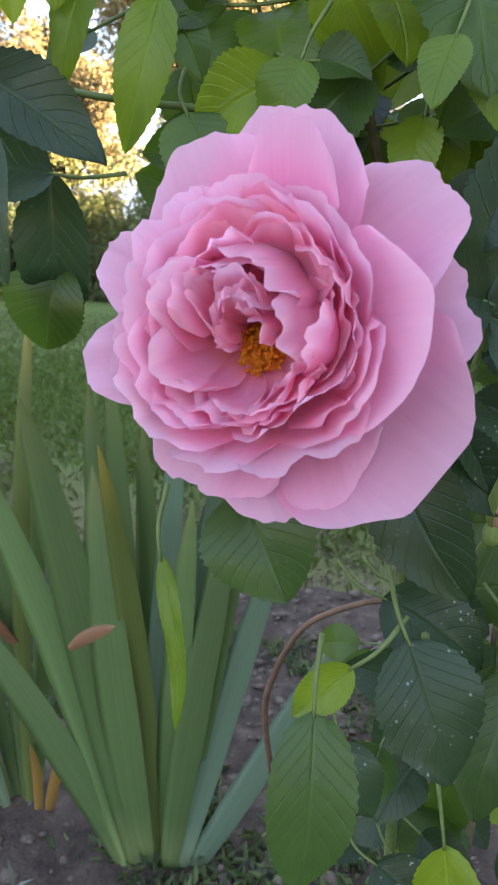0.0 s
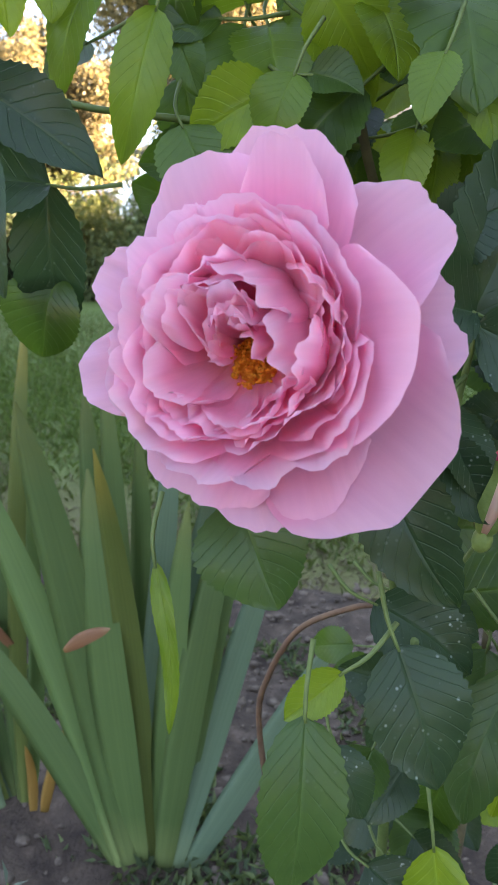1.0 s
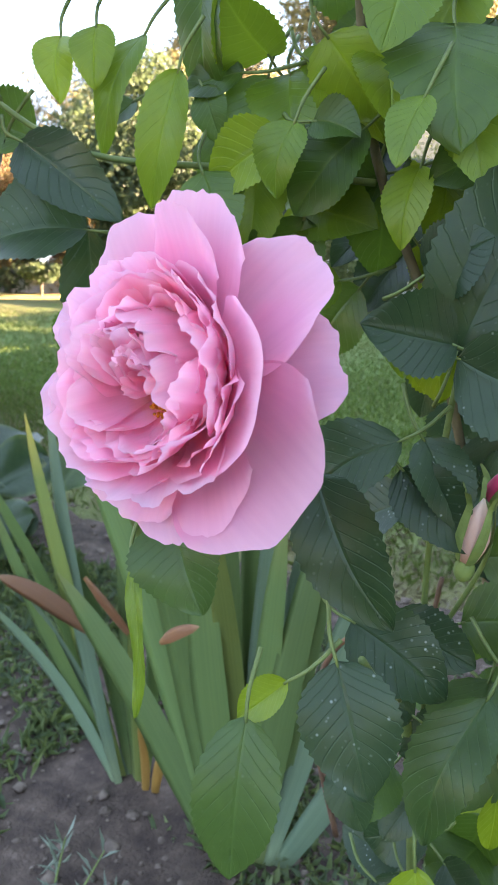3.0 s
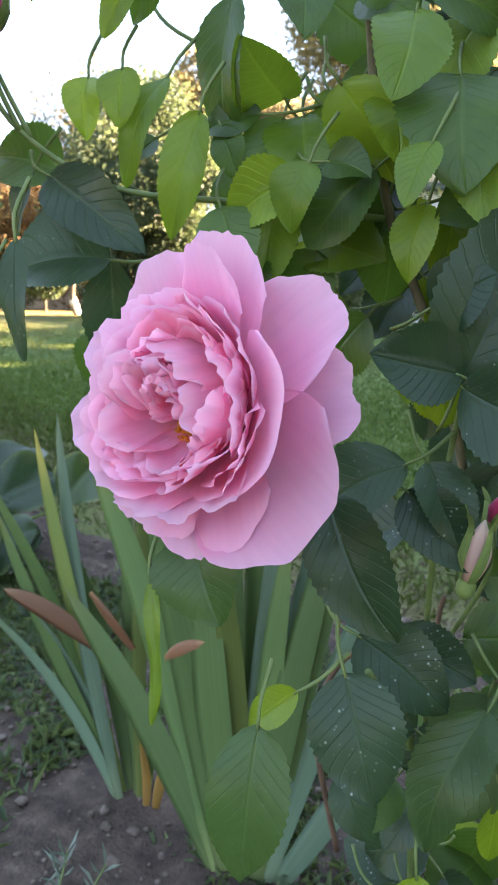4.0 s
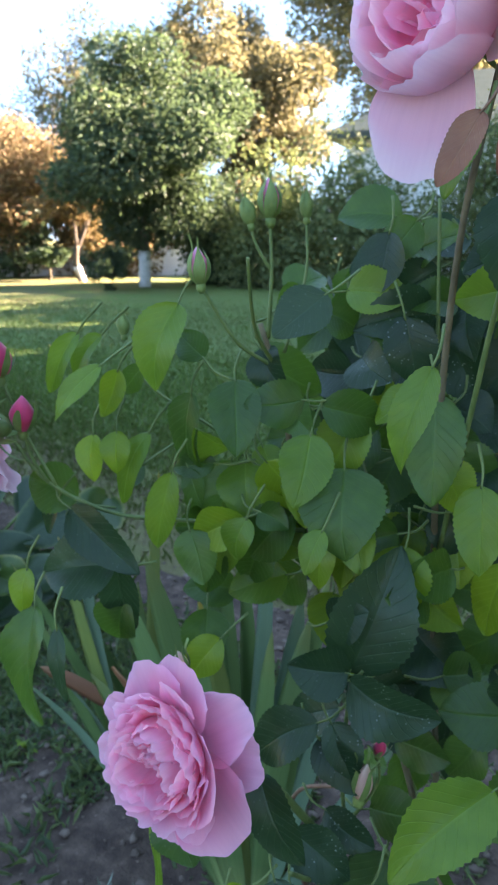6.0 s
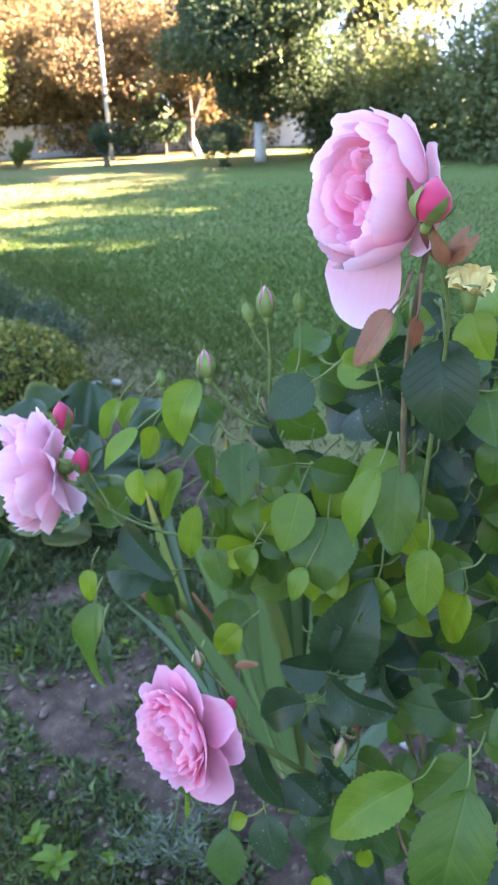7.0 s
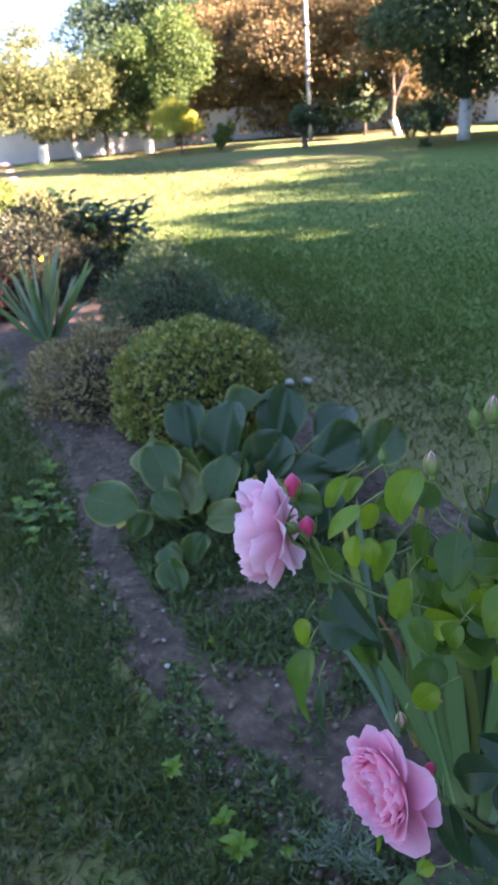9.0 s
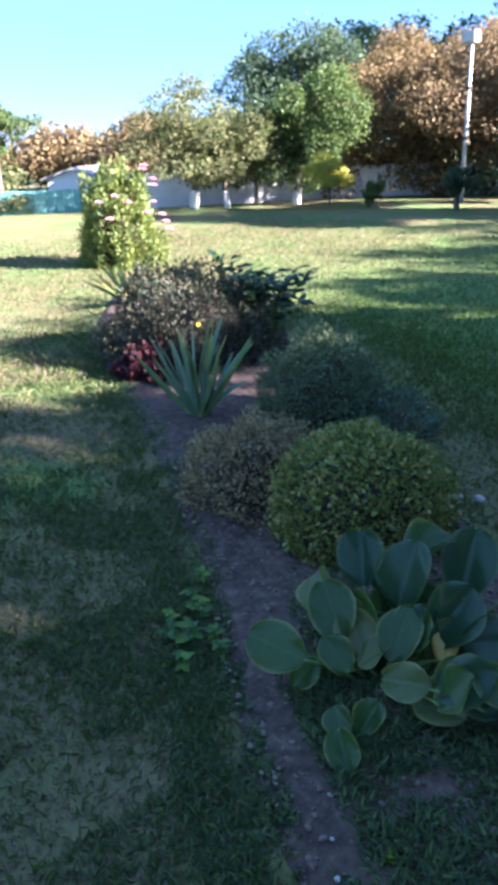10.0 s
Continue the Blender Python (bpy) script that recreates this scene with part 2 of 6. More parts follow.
def leaves_mesh(name, base, way, up, length, width, fold=0.25, droop=0.15):
    """Many small pointed leaves, each two folded halves of two triangles: base points, ways, the side they face."""
    n = len(base)
    way = unit(way)
    side = unit(np.cross(way, up))
    nor = np.cross(side, way)
    L, W = np.reshape(length, (-1, 1)) * np.ones((n, 1)), np.reshape(width, (-1, 1)) * np.ones((n, 1))
    mid = base + way * L * 0.5
    tip = base + way * L - nor * L * droop
    a = mid + side * W * 0.5 + nor * W * fold
    b = mid - side * W * 0.5 + nor * W * fold
    v = np.stack([base, a, tip, b], 1).reshape(-1, 3)
    k = np.arange(n)[:, None] * 4
    f = np.concatenate([k + [0, 1, 2], k + [0, 2, 3]], 1).reshape(-1, 3)
    return fast_mesh(name, v, f)


def blob_points(rng, blobs, n, hollow=0.55):
    """Points in the outer part of several ellipsoids (x, y, z, rx, ry, rz), and the ways out of them."""
    blobs = np.array(blobs, float)
    wts = blobs[:, 3] * blobs[:, 4] + blobs[:, 4] * blobs[:, 5] + blobs[:, 3] * blobs[:, 5]
    pick = rng.choice(len(blobs), n, p=wts / wts.sum())
    d = unit(rng.normal(size=(n, 3)))
    r = (hollow + (1 - hollow) * rng.random((n, 1)) ** 0.7)
    r = r * (1 + 0.45 * rng.random((n, 1)) ** 6)   # single sprays that stand out of the clumps
    b = blobs[pick]
    return b[:, :3] + d * r * b[:, 3:], d


def crown_blobs(rng, centre, radius, height, count, size=0.45):
    """Clumps that make up a crown, round the centre, with an uneven outline."""
    out = []
    for i in range(count):
        d = unit(rng.normal(size=3))
        k = 0.2 + 0.8 * rng.random()
        s = size * (0.45 + 0.75 * rng.random())
        out.append((centre[0] + d[0] * radius * k, centre[1] + d[1] * radius * k, centre[2] + d[2] * height * k, radius * s, radius * s, height * s * 0.85))
    return out


def tube(name, pts, radii, sides=8):
    """A tapered, bent stem through the points."""
    pts = [Vector(p) for p in pts]
    bm = bmesh.new()
    rings = []
    ref = Vector((0.31, 0.77, 0.56))
    for i, p in enumerate(pts):
        t = (pts[min(i + 1, len(pts) - 1)] - pts[max(i - 1, 0)]).normalized()
        u = t.cross(ref).normalized()
        v = t.cross(u)
        rings.append([bm.verts.new(p + (u * math.cos(6.2832 * k / sides) + v * math.sin(6.2832 * k / sides)) * radii[i]) for k in range(sides)])
    for a, b in zip(rings, rings[1:]):
        for k in range(sides):
            bm.faces.new((a[k], a[(k + 1) % sides], b[(k + 1) % sides], b[k]))
    bm.faces.new(rings[0][::-1])
    bm.faces.new(rings[-1])
    return bm


def smooth_path(pts, n=10):
    """Points along a Catmull-Rom curve."""
    p = [Vector(q) for q in pts]
    p = [p[0] * 2 - p[1]] + p + [p[-1] * 2 - p[-2]]
    out = []
    for i in range(1, len(p) - 2):
        for k in range(n):
            t = k / n
            out.append(0.5 * (2 * p[i] + (p[i + 1] - p[i - 1]) * t + (2 * p[i - 1] - 5 * p[i] + 4 * p[i + 1] - p[i + 2]) * t * t + (3 * p[i] - p[i - 1] - 3 * p[i + 1] + p[i + 2]) * t ** 3))
    out.append(p[-2])
    return out


def stem(name, pts, r0, r1, material, parent, n=8, sides=8, label=""):
    q = smooth_path(pts, n)
    m = max(len(q) - 1, 1)
    return part(name, tube(name, q, [r0 + (r1 - r0) * i / m for i in range(len(q))], sides), material, parent, label)


def box(bm, x0, y0, z0, x1, y1, z1):
    v = [bm.verts.new(c) for c in ((x0, y0, z0), (x1, y0, z0), (x1, y1, z0), (x0, y1, z0), (x0, y0, z1), (x1, y0, z1), (x1, y1, z1), (x0, y1, z1))]
    for f in ((0, 3, 2, 1), (4, 5, 6, 7), (0, 1, 5, 4), (1, 2, 6, 5), (2, 3, 7, 6), (3, 0, 4, 7)):
        bm.faces.new([v[i] for i in f])
    return v

# ---- ground, bed and lawn ----
def bed_near(x):
    return float(np.interp(x, [-30, -9, -5.0, -3.7, -2.4, -1.55, -1.05, -0.4, 0.5, 3], [15, 4.6, 2.85, 2.28, 1.7, 1.28, 0.95, 0.66, 0.42, -0.3]))


def bed_far(x):
    return float(np.interp(x, [-30, -9, -4.0, -2.7, -1.36, -0.5, 0.5, 3], [16.6, 6.1, 4.05, 3.15, 2.45, 2.0, 1.7, 0.9]))


def in_bed(x, y):
    return x < 2.4 and x > -5.7 and bed_near(x) < y < bed_far(x)


def off_bed(x, y):
    return not in_bed(x, y) or min(y - bed_near(x), bed_far(x) - y) < 0.09 * random.random()


def soil_height(x, y):
    a, b = bed_near(x), bed_far(x)
    edge = min(y - a, b - y)
    return -0.02 + 0.045 * min(1.0, max(0.0, edge) / 0.12) + 0.018 * noise.noise((x * 5, y * 5, 0.3)) + 0.012 * noise.noise((x * 17, y * 17, 1.3)) + 0.006 * noise.noise((x * 45, y * 45, 2.3))


def ground_height(x, y):
    return 0.012 * noise.noise((x * 0.9, y * 0.9, 3.1)) * min(1.0, 30 / (1 + abs(x) + abs(y)))


def build_ground():
    xs = np.concatenate([[-900, -300, -120, -60, -35], np.linspace(-24, -8, 17), np.linspace(-7.6, 3, 54), np.linspace(4, 20, 9), [35, 60, 120, 300, 900]])
    ys = np.concatenate([[-900, -300, -120, -60, -30, -12, -6], np.linspace(-3, 6, 46), np.linspace(6.6, 24, 30), [35, 60, 120, 300, 900]])
    v = [(x, y, ground_height(x, y)) for y in ys for x in xs]
    w = len(xs)
    f = [(j * w + i, j * w + i + 1, (j + 1) * w + i + 1, (j + 1) * w + i) for j in range(len(ys) - 1) for i in range(w - 1)]
    return tagged(part("ground", mesh_of("ground", v, f), M_LAWN), "mown green lawn with dry brownish patches", "lawn", kind="structure")


build_ground()


def build_bed():
    rows, cols = 150, 46
    v = []
    for i in range(rows + 1):
        x = 2.4 - 9.4 * (i / rows) ** 1.2
        a, b = bed_near(x), bed_far(x)
        pinch = 0.42 * max(0.0, (-5.2 - x) / 1.8) + 0.42 * max(0.0, (x - 1.6) / 0.8)
        a, b = a + (b - a) * pinch, b - (b - a) * pinch
        for j in range(cols + 1):
            t = j / cols
            y = a + (b - a) * t + ((0.06 * noise.noise((x * 3, t * 2, 7.7)) + 0.05 * noise.noise((x * 11, t * 2, 3.7))) if j in (0, cols) else 0)
            edge = min(t, 1 - t) * (b - a)
            z = -0.02 + 0.045 * min(1.0, edge / 0.12) + 0.018 * noise.noise((x * 5, y * 5, 0.3)) + 0.012 * noise.noise((x * 17, y * 17, 1.3)) + 0.006 * noise.noise((x * 45, y * 45, 2.3))
            v.append((x, y, z))
    w = cols + 1
    f = [(i * w + j, i * w + j + 1, (i + 1) * w + j + 1, (i + 1) * w + j) for i in range(rows) for j in range(cols)]
    return tagged(part("flower_bed", mesh_of("flower_bed", v, f), M_SOIL), "bare dark brown crumbly garden soil strip", "soil bed", kind="structure")


build_bed()


def build_clods():
    rng = np.random.default_rng(5)
    ico = bmesh.new()
    bmesh.ops.create_icosphere(ico, subdivisions=1, radius=1)
    iv = np.array([q.co[:] for q in ico.verts])
    itri = np.array([[q.index for q in fc.verts] for fc in ico.faces])
    ico.free()
    V, F = [], []
    k = 0
    for _ in range(7500):
        x = 1.0 - 3.6 * rng.random() ** 1.3
        y = bed_near(x) + (bed_far(x) - bed_near(x)) * (0.03 + 0.94 * rng.random())
        s = 0.0025 + 0.009 * rng.random() ** 3
        q = iv * (1 + 0.35 * rng.normal(size=(len(iv), 1)).clip(-1, 1)) * s * np.array([1, 0.8 + 0.4 * rng.random(), 0.65])
        z = 0.025 + 0.018 * noise.noise((x * 5, y * 5, 0.3)) + 0.012 * noise.noise((x * 17, y * 17, 1.3))
        V.append(q + (x, y, z))
        F.append(itri + k)
        k += len(iv)
    tagged(part("soil_clods", fast_mesh("soil_clods", np.concatenate(V), np.concatenate(F)), M_CLOD), "loose crumbs and clods of dark soil", "soil clods", kind="stuff")


build_clods()


def blades(name, n, area, length, width, material, label, category, seed, keep=None, lean=0.5):
    """Grass or weed blades strewn over a rectangle (x0, y0, x1, y1), where keep(x, y) says so."""
    rng = np.random.default_rng(seed)
    x0, y0, x1, y1 = area
    xy = rng.random((n * 3, 2)) * (x1 - x0, y1 - y0) + (x0, y0)
    # the growth thins out towards the rectangle's sides
    side = np.minimum(np.minimum(xy[:, 0] - x0, x1 - xy[:, 0]) / (0.22 * (x1 - x0)), np.minimum(xy[:, 1] - y0, y1 - xy[:, 1]) / (0.22 * (y1 - y0)))
    xy = xy[side + 0.35 * (rng.random(len(xy)) - 0.5) > rng.random(len(xy)) * 0.9]
    ok = [i for i in range(len(xy)) if keep is None or keep(xy[i, 0], xy[i, 1])][:n]
    xy = xy[ok]
    m = len(xy)
    z = np.array([max(soil_height(a, b), ground_height(a, b)) if in_bed(a, b) else ground_height(a, b) for a, b in xy])
    base = np.column_stack([xy, z - 0.003])
    way = np.column_stack([rng.normal(size=(m, 2)) * lean, np.ones(m)])
    up = unit(rng.normal(size=(m, 3)) + (0, 0, 0.3))
    ln = length * (0.5 + rng.random(m))
    me = leaves_mesh(name, base, way, up, ln, width * (0.6 + 0.8 * rng.random(m)), 0.2, 0.35)
    return tagged(part(name, me, material, smooth=False), label, category, kind="stuff")


def on_strip(x, y):
    """The worn strip along the bed's far edge keeps fewer blades towards its middle."""
    q = 0.48 * x + 0.877 * y + 0.25 * noise.noise((x * 1.6, y * 1.6, 5.1)) + 0.1 * noise.noise((x * 6, y * 6, 2.1))
    return x > -4.0 and random.random() < 0.78 * max(0.0, 1 - abs(q - 1.68) / 0.34)


def patchy(x, y):
    if on_strip(x, y):
        return False
    fade = min(1.0, (1.6 - x) / 1.6, (x + 6.2) / 1.4, (y + 1.1) / 1.2, (5.6 - y) / 1.6)
    return random.random() < fade and off_bed(x, y) and y + 0.55 * x < 2.6 + 0.5 * random.random() and noise.noise((x * 1.1, y * 1.1, 9.2)) + 0.7 * random.random() > 0.1


blades("lawn_grass", 92000, (-7.2, -2.0, 2.8, 6.4), 0.035, 0.004, M_GRASS, "short mown grass blades, patchy and partly dry", "grass", 11, patchy)
blades("lawn_grass", 45000, (-5.5, 0.6, 3.6, 7.4), 0.035, 0.0045, M_FRESH, "short fresh green mown grass", "grass", 13, lambda x, y: 0.877 * y + 0.48 * x > 1.95 + 0.5 * random.random() and not on_strip(x, y) and random.random() < min(1.0, (6.4 - y) / 2.0) and off_bed(x, y))
blades("lawn_grass", 60000, (-13, 1.5, 2, 12), 0.03, 0.0065, M_GRASS, "short mown lawn grass, patchy", "grass", 12, lambda x, y: random.random() < min(1.0, (x + 13) / 3, (2 - x) / 2, (y - 1.5) / 2, (12 - y) / 4) and not in_bed(x, y) and not on_strip(x, y))


# ---- trees, shrubs, wall, house ----
def tree(name, label, category, at, blobs, n, leaf, material, trunk=None, wash=0.0, seed=1, aspect=0.6, limbs=4, group=""):
    """trunk: (height of the fork, radius). The crown is many small leaves in uneven clumps."""
    rng = np.random.default_rng(seed)
    t = thing(name, label, category, at, group)
    if trunk:
        h, r = trunk
        bend = rng.normal(size=2) * 0.05 * h
        stem("trunk", [(0, 0, -0.05), (bend[0], bend[1], h * 0.5), (bend[0] * 0.5, bend[1], h)], r * 1.15, r * 0.8, M_BARK, t, 5, 10)
        if wash:
            stem("whitewash", [(0, 0, 0.0), (bend[0] * 0.9, bend[1] * 0.9, wash)], r * 1.26, r * 1.2, M_WASH, t, 4, 12, "white limewash on the lower trunk")
        for i in range(limbs):
            b = blobs[int(rng.integers(len(blobs)))]
            stem("limb", [(bend[0] * 0.5, bend[1], h * (0.8 + 0.2 * rng.random())), (b[0] * 0.4, b[1] * 0.4, h + (b[2] - h) * 0.45), b[:3]], r * 0.55, r * 0.12, M_BARK, t, 4, 6)
    p, d = blob_points(rng, blobs, n)
    way = d + rng.normal(size=d.shape) * 0.8 + (0, 0, -0.25)
    up = unit(d + rng.normal(size=d.shape) * 0.7 + (0, 0, 0.5))
    ln = leaf * (0.6 + 0.8 * rng.random(n))
    c = part("crown", leaves_mesh("crown", p, way, up, ln, ln * aspect), material, t, smooth=False)
    return t


def grown(name, label, category, at, radius, z0, z1, n, leaf, material, count=9, trunk=None, wash=0.0, seed=1, size=0.4, group="", limbs=4):
    rng = np.random.default_rng(seed + 100)
    count, size = int(count * 2.4), size * 0.85
    mid, half = (z0 + z1) / 2, (z1 - z0) / 2
    blobs = crown_blobs(rng, (0, 0, mid), radius, half, count, size)
    return tree(name, label, category, at, blobs, n, leaf, material, trunk, wash, seed, limbs=limbs, group=group)


def orchard():
    g = "whitewashed fruit trees"
    grown("apple_tree", "olive-green apple tree with whitewashed forked trunk", "tree", (-14.4, 11.1, 0), 1.5, 0.5, 2.6, 14400, 0.063, F_OLIVE, 12, (0.6, 0.09), 0.4, 21, group=g)
    grown("apple_tree", "small olive fruit tree with a white-limed trunk", "tree", (-13.9, 11.7, 0), 1.0, 0.45, 2.2, 8000, 0.059, F_OLIVE, 9, (0.6, 0.06), 0.38, 22, group=g)
    grown("apple_tree", "olive-brown fruit tree near the white wall", "tree", (-13.7, 12.4, 0), 0.95, 0.4, 2.2, 8000, 0.059, F_OLIVE, 9, (0.6, 0.05), 0.0, 23, group=g)
    grown("pear_tree", "dense green tree with whitewashed trunk", "tree", (-13.1, 13.15, 0), 1.45, 0.4, 3.1, 19200, 0.074, F_GREEN, 14, (0.6, 0.08), 0.42, 24, group=g)
    grown("apple_tree", "dark green shaded apple tree with white-limed trunk", "tree", (-5.9, 14.4, 0), 2.0, 0.95, 4.3, 48000, 0.089, F_DARK, 18, (1.1, 0.1), 0.72, 25, group=g)
    grown("cherry_tree", "green-brown fruit tree with a white-limed foot", "tree", (-8.1, 15.9, 0), 1.2, 0.9, 3.2, 12800, 0.074, F_BROWN, 10, (0.8, 0.07), 0.35, 26, group=g)
    grown("golden_tree", "small bright yellow-leaved tree on the lawn", "tree", (-11.5, 12.55, 0), 0.5, 0.28, 1.2, 7200, 0.041, F_GOLD, 10, (0.35, 0.025), 0, 27)
    grown("maple_tree", "rusty brown autumn tree before the wall", "tree", (-12.7, 16.6, 0), 2.1, 0.4, 4.1, 32000, 0.081, F_BROWN, 16, (0.9, 0.09), 0, 28, limbs=6)
    grown("maple_tree", "orange autumn tree with drooping branches", "tree", (-10.9, 17.6, 0), 2.2, 0.4, 4.3, 32000, 0.081, F_RUST, 16, (0.9, 0.09), 0, 29, limbs=6)
    grown("maple_tree", "orange and yellow autumn tree behind the lawn", "tree", (-8.6, 18.6, 0), 2.0, 0.4, 4.2, 28800, 0.081, F_RUST, 14, (0.9, 0.09), 0, 30, limbs=6)
    grown("oak_tree", "tall dark green tree behind the orchard", "tree", (-17.5, 18.0, 0), 2.5, 1.2, 4.6, 22400, 0.104, F_DARK, 14, (1.6, 0.16), 0, 31)
    grown("oak_tree", "tall green tree behind the autumn trees", "tree", (-15.5, 21.0, 0), 2.9, 1.2, 5.2, 24000, 0.111, F_GREEN, 14, (1.6, 0.16), 0, 32)
    grown("poplar_tree", "tall brownish green tree against the sky", "tree", (-11.5, 23.5, 0), 2.6, 1.2, 7.4, 19200, 0.111, F_BIRCH, 14, (1.6, 0.16), 0, 33)
    grown("poplar_tree", "tall olive tree with yellowing sunlit top", "tree", (-7.0, 25.2, 0), 2.9, 2.0, 8.3, 41600, 0.148, F_BIRCH, 16, (2.1, 0.18), 0, 34)
    grown("birch_tree", "very tall brownish tree with fine leaves", "tree", (-1.8, 35.5, 0), 5.6, 3.2, 20.4, 83200, 0.207, F_BIRCH, 26, (4.0, 0.36), 0, 35, 0.36)
    grown("walnut_tree", "broad green tree at the far end of the lawn", "tree", (-18.2, 8.2, 0), 1.0, 1.4, 2.6, 8000, 0.067, F_GREEN, 9, (1.4, 0.08), 0, 36)


orchard()


def shrubs():
    grown("round_shrub", "dark clipped shrub with bare stems beside the pole", "shrub", (-8.9, 13.5, 0), 0.36, 0.3, 0.85, 3500, 0.05, F_DARK, 8, (0.35, 0.06), 0, 41)
    grown("conifer_shrub", "small dark conifer shrub on the lawn", "shrub", (-10.8, 13.2, 0), 0.22, 0.0, 0.66, 2200, 0.045, F_GREEN, 7, None, 0, 42)
    grown("round_shrub", "dark rounded shrub under the apple tree", "shrub", (-6.05, 13.2, 0), 0.42, 0.0, 0.95, 4500, 0.055, F_DARK, 9, None, 0, 43)
    grown("spruce_sapling", "small dark spruce before the white wall", "shrub", (-9.0, 16.0, 0), 0.5, 0.25, 0.85, 2000, 0.08, F_DARK, 6, (0.3, 0.03), 0, 44)
    for i, (x, y, r, h) in enumerate(((-4.7, 16.2, 1.1, 2.1), (-3.3, 15.2, 1.2, 2.5), (-1.6, 14.6, 1.35, 3.1), (0.6, 14.2, 1.45, 3.4), (2.8, 13.8, 1.45, 3.4), (5.0, 13.0, 1.5, 3.5))):
        grown("hedge_shrub", "large dense dark green hedge shrub", "shrub", (x, y, 0), r, -0.5, h, 12000, 0.085, (F_DARK, F_HEDGE, F_HEDGE, F_HEDGE, F_GREEN, F_HEDGE)[i], 14, (0.5, 0.06), 0, 50 + i, 0.55, group="hedge shrubs by the house")
    for i, (x, y) in enumerate(((-25, 9.5), (-24.5, 13), (-24, 16.5), (-22.5, 19.5), (-26, 6), (-27, 2))):
        grown("hedge_tree", "far orange-green tree of a distant row", "tree", (x, y, 0), 2.2, 0.1, 1.75 + 0.3 * (i % 3), 7000, 0.14, F_BROWN if i % 2 else F_OLIVE, 12, (0.5, 0.09), 0, 60 + i, 0.5, group="distant tree row")
    grown("low_shrub", "low green shrub at the lawn's far edge", "shrub", (-17.2, 7.9, 0), 0.6, -0.05, 0.55, 2500, 0.06, F_OLIVE, 8, None, 0, 70)
    # a thicket behind the white wall
    for i in range(9):
        k = i / 8
        x, y = -16.6 + 11.4 * k, 11.8 + 9.6 * k ** 0.7
        grown("thicket_shrub", "dense brownish shrub behind the white wall", "shrub", (x, y, 0), 1.3, -0.2, 2.0 + 0.4 * (i % 3), 6000, 0.11, (F_BROWN, F_DARK, F_RUST)[i % 3], 12, None, 0, 90 + i, 0.5, group="thicket behind the wall")
    # tall trees on the sunny side, whose shade lies over the bed and the lawn
    for i, (x, y, r, h, n) in enumerate(((7.8, -1.6, 2.3, 6.2, 14000), (8.0, 1.2, 2.5, 6.2, 16000), (8.3, 4.2, 2.5, 6.1, 15000), (7.8, 7.4, 2.4, 5.8, 12000), (8.4, 10.4, 2.5, 6.9, 15000), (8.6, 13.6, 2.6, 7.0, 17000), (8.4, 16.8, 2.5, 7.6, 16000), (8.6, 20.4, 2.6, 8.6, 15000), (8.8, 23.9, 2.6, 8.8, 13000))):
        grown("shade_tree", "tall green tree casting shade over the bed", "tree", (x, y, 0), r, 0.6, h, n, 0.26, F_GREEN, 22, (1.4, 0.16), 0, 80 + i, 0.55 if i < 3 else 0.46, group="shade trees")


shrubs()


